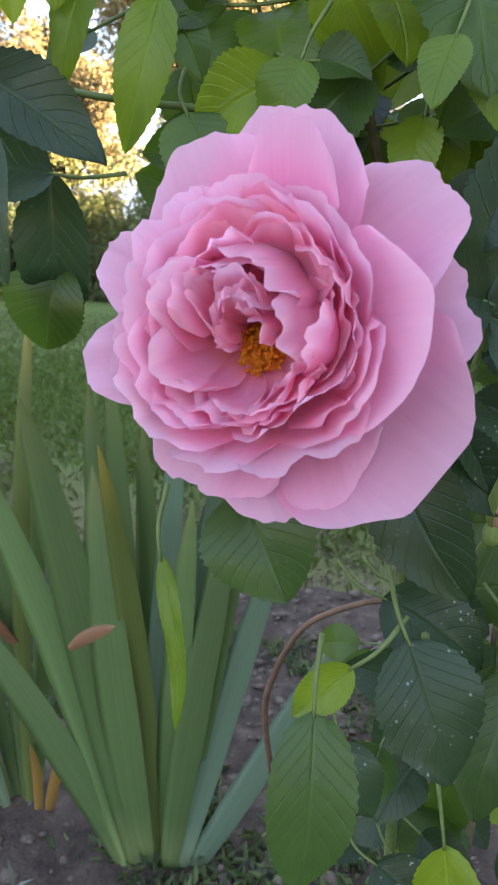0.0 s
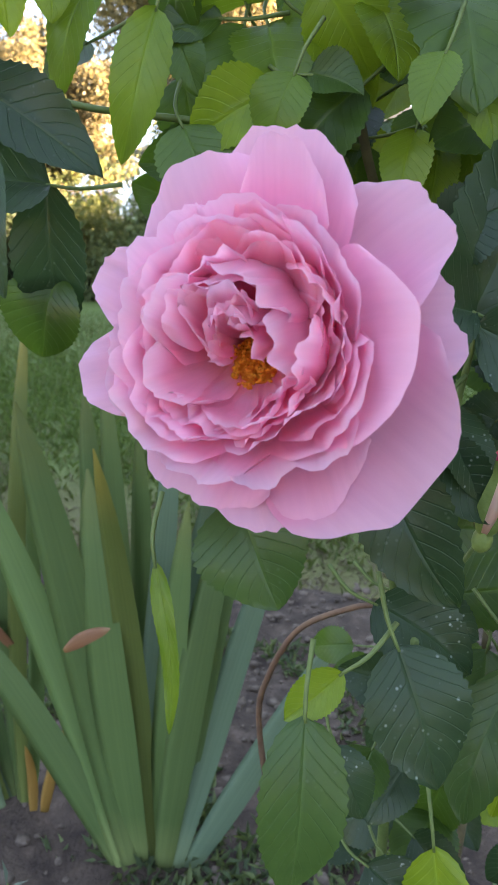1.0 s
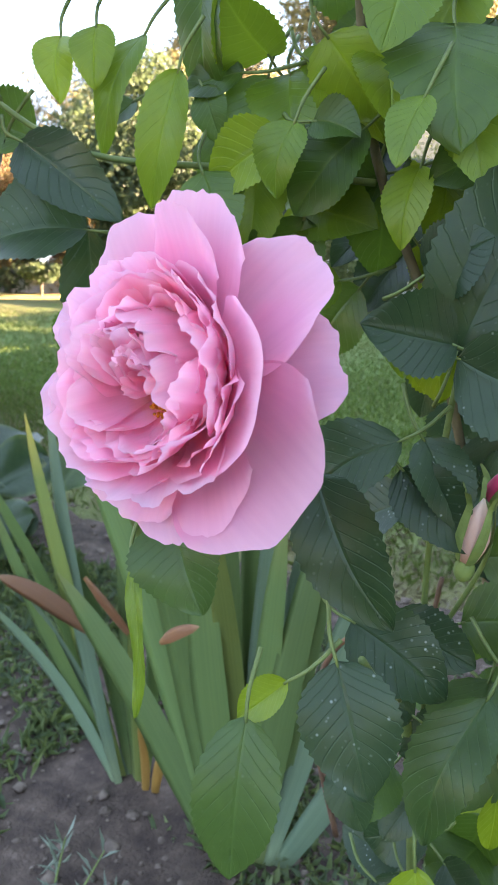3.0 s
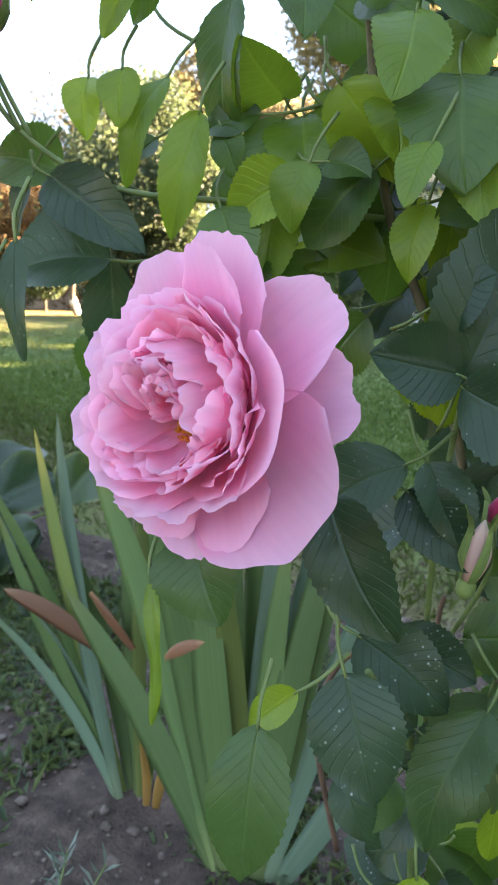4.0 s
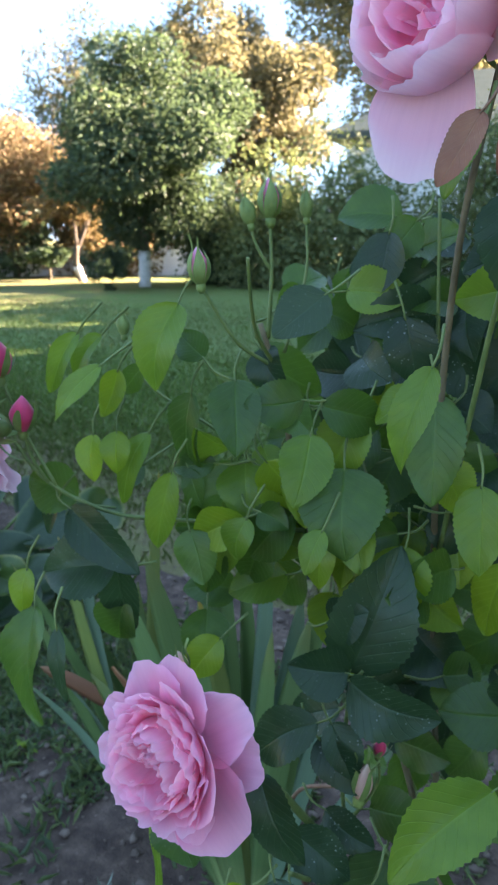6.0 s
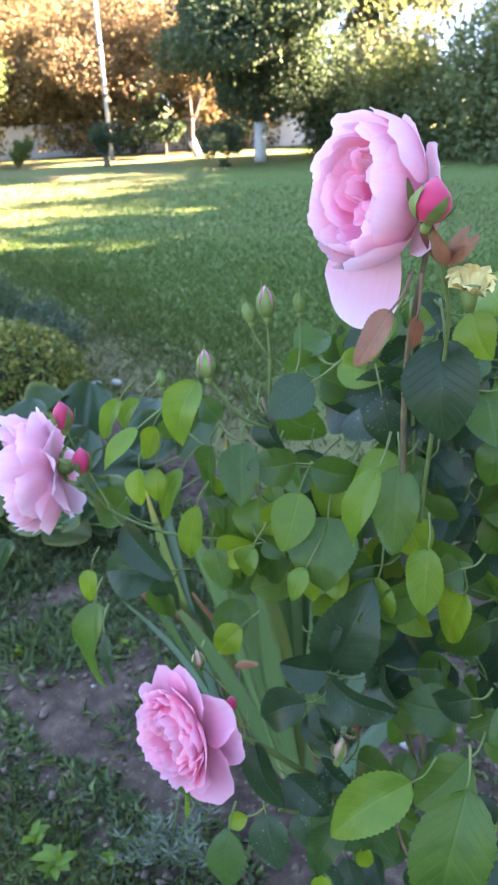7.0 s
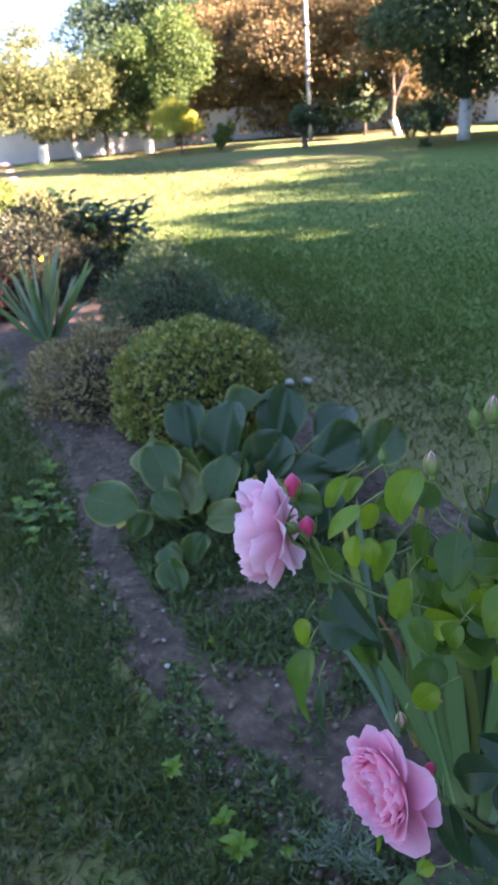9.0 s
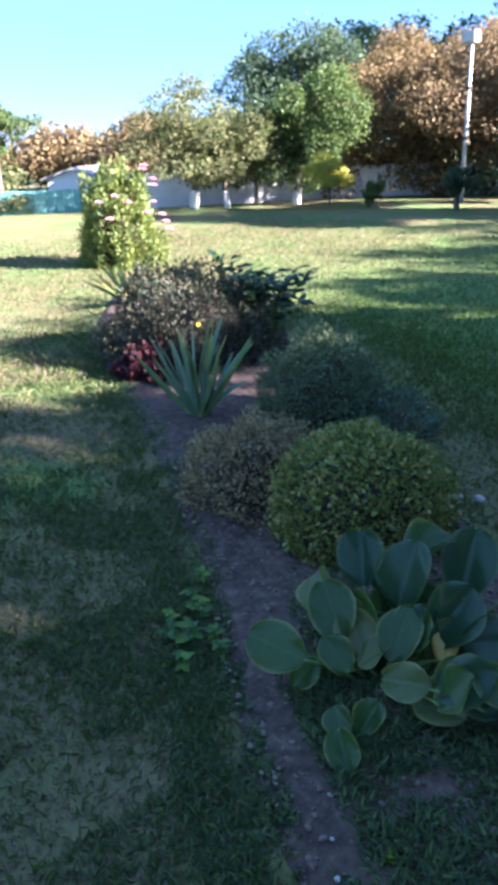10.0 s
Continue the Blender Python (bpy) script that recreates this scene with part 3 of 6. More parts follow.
def walls():
    pts = [(-16.2, 9.6), (-14.6, 12.9), (-12.4, 16.6), (-9.8, 18.6), (-6.0, 19.9)]
    for i, (a, b) in enumerate(zip(pts, pts[1:])):
        d = Vector((b[0] - a[0], b[1] - a[1], 0))
        L = d.length
        bm = bmesh.new()
        box(bm, 0, -0.06, -0.1, L, 0.06, 0.72)
        box(bm, 0, -0.09, 0.722, L, 0.09, 0.77)
        bmesh.ops.bevel(bm, geom=list(bm.edges), offset=0.008, segments=1, affect="EDGES")
        w = part("wall_%d" % (i + 1), bm, M_WALL, smooth=False)
        w.matrix_world = pose(a[0], a[1], 0, 0, 0, math.degrees(math.atan2(d.y, d.x)))
        tagged(w, "low whitewashed garden wall behind the trees", "wall", kind="structure")
    h = thing("house", "white plastered house with a green metal roof", "house", (-3.2, 23.0, 0), rz=-4)
    bm = bmesh.new()
    box(bm, 0, 0, -0.1, 16, 6, 3.7)
    part("wall", bm, M_HOUSE, h, smooth=False)
    bm = bmesh.new()
    q = [bm.verts.new(c) for c in ((-0.5, -0.6, 3.68), (16.5, -0.6, 3.68), (16.5, 6.6, 3.68), (-0.5, 6.6, 3.68), (3, 3, 5.9), (13, 3, 5.9), (-0.5, -0.6, 3.86), (16.5, -0.6, 3.86), (16.5, 6.6, 3.86), (-0.5, 6.6, 3.86))]
    for f in ((3, 2, 1, 0), (0, 1, 7, 6), (1, 2, 8, 7), (2, 3, 9, 8), (3, 0, 6, 9), (6, 7, 5, 4), (7, 8, 5), (8, 9, 4, 5), (9, 6, 4)):
        bm.faces.new([q[i] for i in f])
    part("roof", bm, M_ROOF, h, smooth=False)
    s = thing("shed", "small white gabled shed far across the lawn", "shed", (-19.0, 10.6, 0), rz=40)
    bm = bmesh.new()
    q = [bm.verts.new(c) for c in ((-0.75, 0, -0.05), (0.75, 0, -0.05), (0.75, 0, 0.62), (0, 0, 0.86), (-0.75, 0, 0.62), (-0.75, 2, -0.05), (0.75, 2, -0.05), (0.75, 2, 0.62), (0, 2, 0.86), (-0.75, 2, 0.62))]
    for f in ((0, 1, 2, 3, 4), (9, 8, 7, 6, 5), (1, 6, 7, 2), (5, 0, 4, 9), (0, 5, 6, 1)):
        bm.faces.new([q[i] for i in f])
    part("wall", bm, M_HOUSE, s, smooth=False)
    bm = bmesh.new()
    for sg in (-1, 1):
        a = [(0, -0.1, 0.87), (0, 2.1, 0.87), (sg * 0.9, 2.1, 0.6), (sg * 0.9, -0.1, 0.6)]
        lo, hi = [bm.verts.new(c) for c in a], [bm.verts.new((c[0], c[1], c[2] + 0.05)) for c in a]
        bm.faces.new(lo)
        bm.faces.new(hi)
        for i in range(4):
            bm.faces.new((lo[i], lo[(i + 1) % 4], hi[(i + 1) % 4], hi[i]))
    bmesh.ops.recalc_face_normals(bm, faces=bm.faces)
    part("roof", bm, M_SHEDROOF, s, smooth=False)
    f = thing("fence", "teal painted board fence at the lawn's far end", "fence", (-18.6, 5.5, 0), rz=60)
    me = None
    for i in range(22):
        if me is None:
            bm = bmesh.new()
            box(bm, 0.005, -0.012, -0.02, 0.195, 0.012, 0.5)
            board = part("board", bm, M_TEAL, f, smooth=False)
            me = board.data
        else:
            board = part("board", me, None, f, smooth=False)
        board.location = (i * 0.2, 0, 0.006 * (i % 3))


walls()


def lamp_pole():
    t = thing("lamp_pole", "tall white painted pole with a floodlight box on top", "lamp pole", (-10.05, 15.36, 0))
    part("pole", tube("pole", [(0, 0, -0.05), (0, 0, 1.6), (0, 0, 3.25)], [0.05, 0.042, 0.036], 14), M_POLE, t)
    bm = bmesh.new()
    box(bm, -0.2, -0.12, 3.2, 0.13, 0.12, 3.42)
    bmesh.ops.bevel(bm, geom=list(bm.edges), offset=0.02, segments=2, affect="EDGES")
    part("floodlight", bm, M_POLE, t, "white floodlight box", smooth=False)
    for z in (0.5, 1.3, 2.3):
        part("band", tube("band", [(0, 0, z), (0, 0, z + 0.06)], [0.064, 0.062], 14), M_BARK, t, "dark metal band")


lamp_pole()

# ---- rose bush ----
def uv_grid(name, pts, nu, nv, thick=0.0):
    """A sheet from a grid of points, rows along its length, with u across and v along as its UV map."""
    v = [tuple(map(float, p)) for row in pts for p in row]
    f = [(j * nu + i, j * nu + i + 1, (j + 1) * nu + i + 1, (j + 1) * nu + i) for j in range(nv - 1) for i in range(nu - 1)]
    me = mesh_of(name, v, f)
    uv = me.uv_layers.new(name="UVMap")
    for poly in me.polygons:
        for li in poly.loop_indices:
            k = me.loops[li].vertex_index
            uv.data[li].uv = (k % nu / (nu - 1), k // nu / (nv - 1))
    return me


def uv_socket(n, l):
    t = n.new("ShaderNodeTexCoord")
    s = n.new("ShaderNodeSeparateXYZ")
    l.new(t.outputs["UV"], s.inputs[0])
    return t.outputs["UV"], s.outputs[0], s.outputs[1]


def petal_material(name, foot, body, rim, trans=0.4):
    m, n, l, b = blank(name)
    uv, u, v = uv_socket(n, l)
    r = ramp(n, [(0.0, foot), (0.35, body), (0.72, body), (1.0, rim)])
    l.new(v, r.inputs["Fac"])
    oi = n.new("ShaderNodeObjectInfo")
    hue = n.new("ShaderNodeHueSaturation")
    l.new(r.outputs["Color"], hue.inputs["Color"])
    l.new(math_node(n, l, "MULTIPLY_ADD", oi.outputs["Random"], 0.2), hue.inputs["Value"])
    hue.inputs["Value"].links[0].from_node.inputs[2].default_value = 0.9
    mp = n.new("ShaderNodeMapping")
    mp.inputs["Scale"].default_value = (26, 2.5, 1)
    l.new(uv, mp.inputs["Vector"])
    vein = n.new("ShaderNodeTexNoise")
    vein.inputs["Scale"].default_value, vein.inputs["Detail"].default_value = 1.0, 4
    l.new(mp.outputs["Vector"], vein.inputs["Vector"])
    vr = ramp(n, [(0.35, (0.93, 0.88, 0.92)), (0.65, (1, 1, 1))])
    l.new(vein.outputs["Fac"], vr.inputs["Fac"])
    col = mixc(n, l, 0.45, hue.outputs["Color"], vr.outputs["Color"], "MULTIPLY")
    l.new(col, b.inputs["Base Color"])
    b.inputs["Roughness"].default_value, b.inputs["Specular IOR Level"].default_value = 0.55, 0.25
    b.inputs["Sheen Weight"].default_value = 0.25
    bump(n, l, vein.outputs["Fac"], 0.25, 0.0006, b)
    tr = n.new("ShaderNodeBsdfTranslucent")
    l.new(col, tr.inputs["Color"])
    mx = n.new("ShaderNodeMixShader")
    mx.inputs[0].default_value = trans
    l.new(b.outputs[0], mx.inputs[1])
    l.new(tr.outputs[0], mx.inputs[2])
    l.new(mx.outputs[0], n["Material Output"].inputs["Surface"])
    return m


P_INNER = petal_material("inner_petal", (0.96, 0.28, 0.26), (0.98, 0.37, 0.56), (0.98, 0.58, 0.73), 0.56)
P_CUP = petal_material("cup_petal", (0.96, 0.30, 0.38), (0.98, 0.39, 0.59), (0.98, 0.58, 0.74), 0.56)
P_GUARD = petal_material("guard_petal", (0.92, 0.36, 0.45), (0.91, 0.34, 0.53), (0.95, 0.48, 0.66), 0.48)
P_PALE = petal_material("pale_petal", (0.95, 0.30, 0.40), (0.95, 0.50, 0.64), (0.96, 0.68, 0.79), 0.5)
P_RED = petal_material("red_petal", (0.5, 0.03, 0.08), (0.62, 0.04, 0.12), (0.72, 0.12, 0.24), 0.2)
P_FADED = petal_material("faded_petal", (0.5, 0.2, 0.12), (0.72, 0.42, 0.34), (0.66, 0.5, 0.4), 0.3)
M_STAMEN = surface("stamen", [(0.3, (0.5, 0.10, 0.005)), (0.7, (0.7, 0.22, 0.015))], 300, 0.7, 900, 0.0005)
M_CALYX = surface("calyx", [(0.3, (0.09, 0.15, 0.04)), (0.7, (0.16, 0.23, 0.07))], 120, 0.6, 600, 0.0005)
M_CANE = surface("green_cane", [(0.3, (0.07, 0.12, 0.035)), (0.7, (0.13, 0.18, 0.06))], 60, 0.55, 400, 0.0006)
M_OLDCANE = surface("woody_cane", [(0.3, (0.09, 0.07, 0.04)), (0.7, (0.19, 0.15, 0.09))], 50, 0.8, 300, 0.001)
M_TWIG = surface("brown_twig", [(0.3, (0.12, 0.06, 0.042)), (0.7, (0.22, 0.115, 0.075))], 60, 0.7, 300, 0.0008)
M_DRY = surface("dry_petal", [(0.3, (0.5, 0.36, 0.12)), (0.7, (0.68, 0.55, 0.25))], 90, 0.8, 400, 0.001)


def leaf_material(name, lo, mid, hi, through_colour, flecks=0.0, rough=0.36, edge=None):
    """A rose leaf: pale midrib, finer side veins, slow blotches, and dried spray flecks where it has them."""
    m, n, l, b = blank(name)
    uv, u, v = uv_socket(n, l)
    oi = n.new("ShaderNodeObjectInfo")
    t = noise_tex(n, l, 70, 5, 0.65)
    f = math_node(n, l, "ADD", math_node(n, l, "MULTIPLY", t.outputs["Fac"], 0.7), math_node(n, l, "MULTIPLY", oi.outputs["Random"], 0.45))
    r = ramp(n, [(0.25, lo), (0.55, mid), (0.85, hi)])
    l.new(f, r.inputs["Fac"])
    off = math_node(n, l, "ABSOLUTE", math_node(n, l, "SUBTRACT", u, 0.5))
    rib = ramp(n, [(0.0, (1, 1, 1)), (0.018, (0.4, 0.4, 0.4)), (0.04, (0, 0, 0))])
    l.new(off, rib.inputs["Fac"])
    wv = math_node(n, l, "SINE", math_node(n, l, "MULTIPLY", math_node(n, l, "SUBTRACT", v, math_node(n, l, "MULTIPLY", off, 0.55)), 62.0))
    sv = ramp(n, [(0.9, (0, 0, 0)), (1.0, (0.35, 0.35, 0.35))])
    l.new(wv, sv.inputs["Fac"])
    vein = math_node(n, l, "MAXIMUM", rib.outputs["Color"], sv.outputs["Color"])
    col = mixc(n, l, math_node(n, l, "MULTIPLY", vein, 0.22), r.outputs["Color"], tuple(min(1, c * 1.9 + 0.02) for c in hi))
    if edge:
        er = ramp(n, [(0.42, (0, 0, 0)), (0.5, (0.85, 0.85, 0.85))])
        l.new(math_node(n, l, "ADD", off, math_node(n, l, "MULTIPLY", math_node(n, l, "SUBTRACT", t.outputs["Fac"], 0.5), 0.1)), er.inputs["Fac"])
        col = mixc(n, l, er.outputs["Color"], col, edge)
    if flecks:
        vo = n.new("ShaderNodeTexVoronoi")
        tc = n.new("ShaderNodeTexCoord")
        l.new(tc.outputs["Object"], vo.inputs["Vector"])
        vo.inputs["Scale"].default_value = 330
        fr = ramp(n, [(0.0, (1, 1, 1)), (0.1, (0.8, 0.8, 0.8)), (0.26, (0, 0, 0))])
        l.new(vo.outputs["Distance"], fr.inputs["Fac"])
        big = noise_tex(n, l, 120, 2)
        br = ramp(n, [(0.5, (0, 0, 0)), (0.62, (1, 1, 1))])
        l.new(big.outputs["Fac"], br.inputs["Fac"])
        fm = math_node(n, l, "MULTIPLY", math_node(n, l, "MULTIPLY", fr.outputs["Color"], br.outputs["Color"]), flecks)
        col = mixc(n, l, fm, col, (0.45, 0.55, 0.5))
    l.new(col, b.inputs["Base Color"])
    b.inputs["Roughness"].default_value, b.inputs["Specular IOR Level"].default_value = rough, 0.4
    hgt = math_node(n, l, "SUBTRACT", math_node(n, l, "MULTIPLY", t.outputs["Fac"], 0.4), vein)
    bump(n, l, hgt, 0.5, 0.0012, b)
    tr = n.new("ShaderNodeBsdfTranslucent")
    l.new(mixc(n, l, 0.5, col, through_colour), tr.inputs["Color"])
    mx = n.new("ShaderNodeMixShader")
    mx.inputs[0].default_value = 0.35
    l.new(b.outputs[0], mx.inputs[1])
    l.new(tr.outputs[0], mx.inputs[2])
    l.new(mx.outputs[0], n["Material Output"].inputs["Surface"])
    return m


LEAF = {
    "mid": leaf_material("leaf_mid", (0.020, 0.063, 0.011), (0.033, 0.093, 0.015), (0.059, 0.137, 0.022), (0.130, 0.290, 0.025)),
    "pale": leaf_material("leaf_pale", (0.051, 0.124, 0.012), (0.081, 0.171, 0.016), (0.129, 0.228, 0.027), (0.321, 0.476, 0.034)),
    "deep": leaf_material("leaf_deep", (0.017, 0.055, 0.015), (0.027, 0.078, 0.021), (0.046, 0.11, 0.03), (0.1, 0.23, 0.04), 0.1),
    "dark": leaf_material("leaf_dark", (0.009, 0.030, 0.013), (0.014, 0.045, 0.019), (0.026, 0.065, 0.027), (0.058, 0.144, 0.036), 0.15),
    "fleck": leaf_material("leaf_flecked", (0.010, 0.034, 0.015), (0.016, 0.048, 0.022), (0.028, 0.069, 0.032), (0.060, 0.150, 0.038), 0.8),
    "yel": leaf_material("leaf_yellow", (0.078, 0.157, 0.010), (0.120, 0.214, 0.014), (0.184, 0.286, 0.024), (0.414, 0.524, 0.027)),
    "brown": leaf_material("leaf_young_red", (0.16, 0.05, 0.03), (0.26, 0.1, 0.06), (0.36, 0.17, 0.09), (0.5, 0.15, 0.05)),
}
rose_bush = thing("rose_bush", "tall rose bush with pink double blooms, buds and spotted leaves", "rose bush", (0.38, 0.62, 0.0))
ROOT = Vector((0.38, 0.62, 0.0))
_lr = random.Random(4)


def leaflet(base, tip, width, kind="mid", facing=None, stalk=True, parent=None, root=None):
    """One serrated, slightly folded and drooping rose leaflet from its base to its tip."""
    root = ROOT if root is None else root
    par = rose_bush if parent is None else parent
    b, t = Vector(base) - root, Vector(tip) - root
    way = t - b
    L = way.length
    way.normalize()
    face = Vector(facing) if facing else Vector((_lr.uniform(-0.5, 0.3), -1.0, _lr.uniform(0.15, 0.8)))
    side = way.cross(face).normalized()
    nor = side.cross(way).normalized()
    nu, nv = 9, 33
    fold, droop, twist, wav = _lr.uniform(0.06, 0.5), _lr.uniform(0.0, 0.32), _lr.uniform(-0.5, 0.5), _lr.uniform(0, 6)
    bow = _lr.uniform(-0.06, 0.06)
    rows = []
    for j in range(nv):
        v = j / (nv - 1)
        w = width * 0.56 * (math.sin(math.pi * min(1, v ** 0.76)) ** 0.7 if 0 < v < 1 else 0.0)
        w = max(w, width * 0.012)
        row = []
        for i in range(nu):
            u = i / (nu - 1) * 2 - 1
            x = u * w
            if i in (0, nu - 1):
                x *= 1 + (0.035 if j % 2 else -0.03)
            z = fold * abs(x) - droop * L * v * v * 0.6 + 0.03 * L * math.sin(wav + v * 8 + u) * u * u + 0.006 * L * math.sin(34 * (v - 0.3 * abs(u))) * (1 - abs(u)) * abs(u) * 4 + L * bow * math.sin(math.pi * v) + L * 0.05 * math.sin(math.pi * v)
            a = twist * (v - 0.4)
            xx, zz = x * math.cos(a) - z * math.sin(a), x * math.sin(a) + z * math.cos(a)
            row.append(b + way * (L * v) + side * (xx + L * bow * 0.8 * math.sin(math.pi * v)) + nor * zz)
        rows.append(row)
    ob = part("leaf", uv_grid("leaf", rows, nu, nv), LEAF[kind], par)
    if stalk:
        back = b - way * 0.012
        home = Vector((0.36, 0.58, 0)) - root
        goal = back - way * 0.012 + (Vector((home.x, home.y, back.z)) - back).normalized() * 0.006
        stem("leaf_stalk", [goal, back + Vector((0, 0, -0.002)), b + way * 0.002], 0.0011, 0.0007, M_CANE if kind != "brown" else M_TWIG, par, 3, 5)
    return ob


def frame_to(axis, up=(0, 0, 1)):
    z = Vector(axis).normalized()
    x = (-z).cross(Vector(up)).normalized()
    y = z.cross(x)
    return Matrix((x, y, z)).transposed()


def petal(parent, rot, at, phi, L, W, th0, th1, cup, base_r=5.0, z0=0.0, ruffle=1.0, seed=0, mat=None, expo=1.0, notch=0.0, tilt=0.0, nu=17, nv=13, pointed=False, blunt=0.22, crumple=0.0):
    """One petal in millimetres about the flower's axis. th0, th1: its angle off the axis at foot and rim; cup: radius of its hollow."""
    cp, sp = math.cos(radians(phi)), math.sin(radians(phi))
    er, et, ez = Vector((cp, sp, 0)), Vector((-sp, cp, 0)), Vector((0, 0, 1))
    mer = [(base_r, z0, radians(th0))]
    for j in range(1, 41):
        th = radians(th0 + (th1 - th0) * (j / 40) ** expo)
        mer.append((mer[-1][0] + math.sin(th) * L / 40, mer[-1][1] + math.cos(th) * L / 40, th))
    rows = []
    for j in range(nv):
        v = j / (nv - 1)
        if pointed:
            w = W * 0.5 * (1 - v ** 1.6) + 0.15
        else:
            w = W * 0.5 * (0.3 + 0.7 * math.sin(math.pi * 0.5 * min(1.0, v / 0.72))) if blunt > 0.3 else W * 0.5 * min(1.0, 0.22 + 1.15 * v ** 0.75) * (1 - 0.12 * max(0, v - 0.7) / 0.3)
        row = []
        for i in range(nu):
            u = i / (nu - 1) * 2 - 1
            rim = noise.noise((u * 1.7, seed * 1.3, 8.8)) * 0.09 + noise.noise((u * 4.0, seed * 2.1, 3.8)) * 0.05 * ruffle - notch * math.exp(-(u / 0.2) ** 2)
            rim += 0.05 * crumple * noise.noise((u * 11.0, seed * 3.1, 1.8))
            ve = v if pointed else v * (1 - blunt * abs(u) ** 2.6 * v ** 1.5 + rim * v ** 4)
            k = max(0.0, min(39.999, ve * 40))
            q, f = int(k), k - int(k)
            m0, m1 = mer[q], mer[q + 1]
            r, z, th = m0[0] + (m1[0] - m0[0]) * f, m0[1] + (m1[1] - m0[1]) * f, m0[2] + (m1[2] - m0[2]) * f
            inward = er * -math.cos(th) + ez * math.sin(th)
            a = max(-1.5, min(1.5, u * w / cup))
            lat, inn = cup * math.sin(a), cup * (1 - math.cos(a))
            wave = noise.noise((u * 1.9 + seed * 3.7, v * 1.6, seed * 1.9)) * ruffle * 4.4 * v ** 1.6 + noise.noise((u * 4.4, v * 2.0, seed * 2.3 + 5)) * ruffle * 1.3 * v ** 3
            curl = -1.6 * v ** 8
            if crumple:
                # sharp folds that run from the rim down the petal, and a torn-looking rim
                fold = abs(noise.noise((u * 2.1 + seed * 1.7, v * 0.7, seed * 0.9))) - 0.22
                wave += crumple * (3.4 * fold * v ** 1.1 + 1.5 * (abs(noise.noise((u * 5.2 + seed, v * 1.5, seed * 2.9))) - 0.2) * v ** 2)
            p = er * r + ez * z + et * (lat + tilt * v * v * L) + inward * (inn + wave + curl)
            row.append(Vector(at) + rot @ (p * 0.001))
        rows.append(row)
    return part("petal", uv_grid("petal", rows, nu, nv), mat, parent)


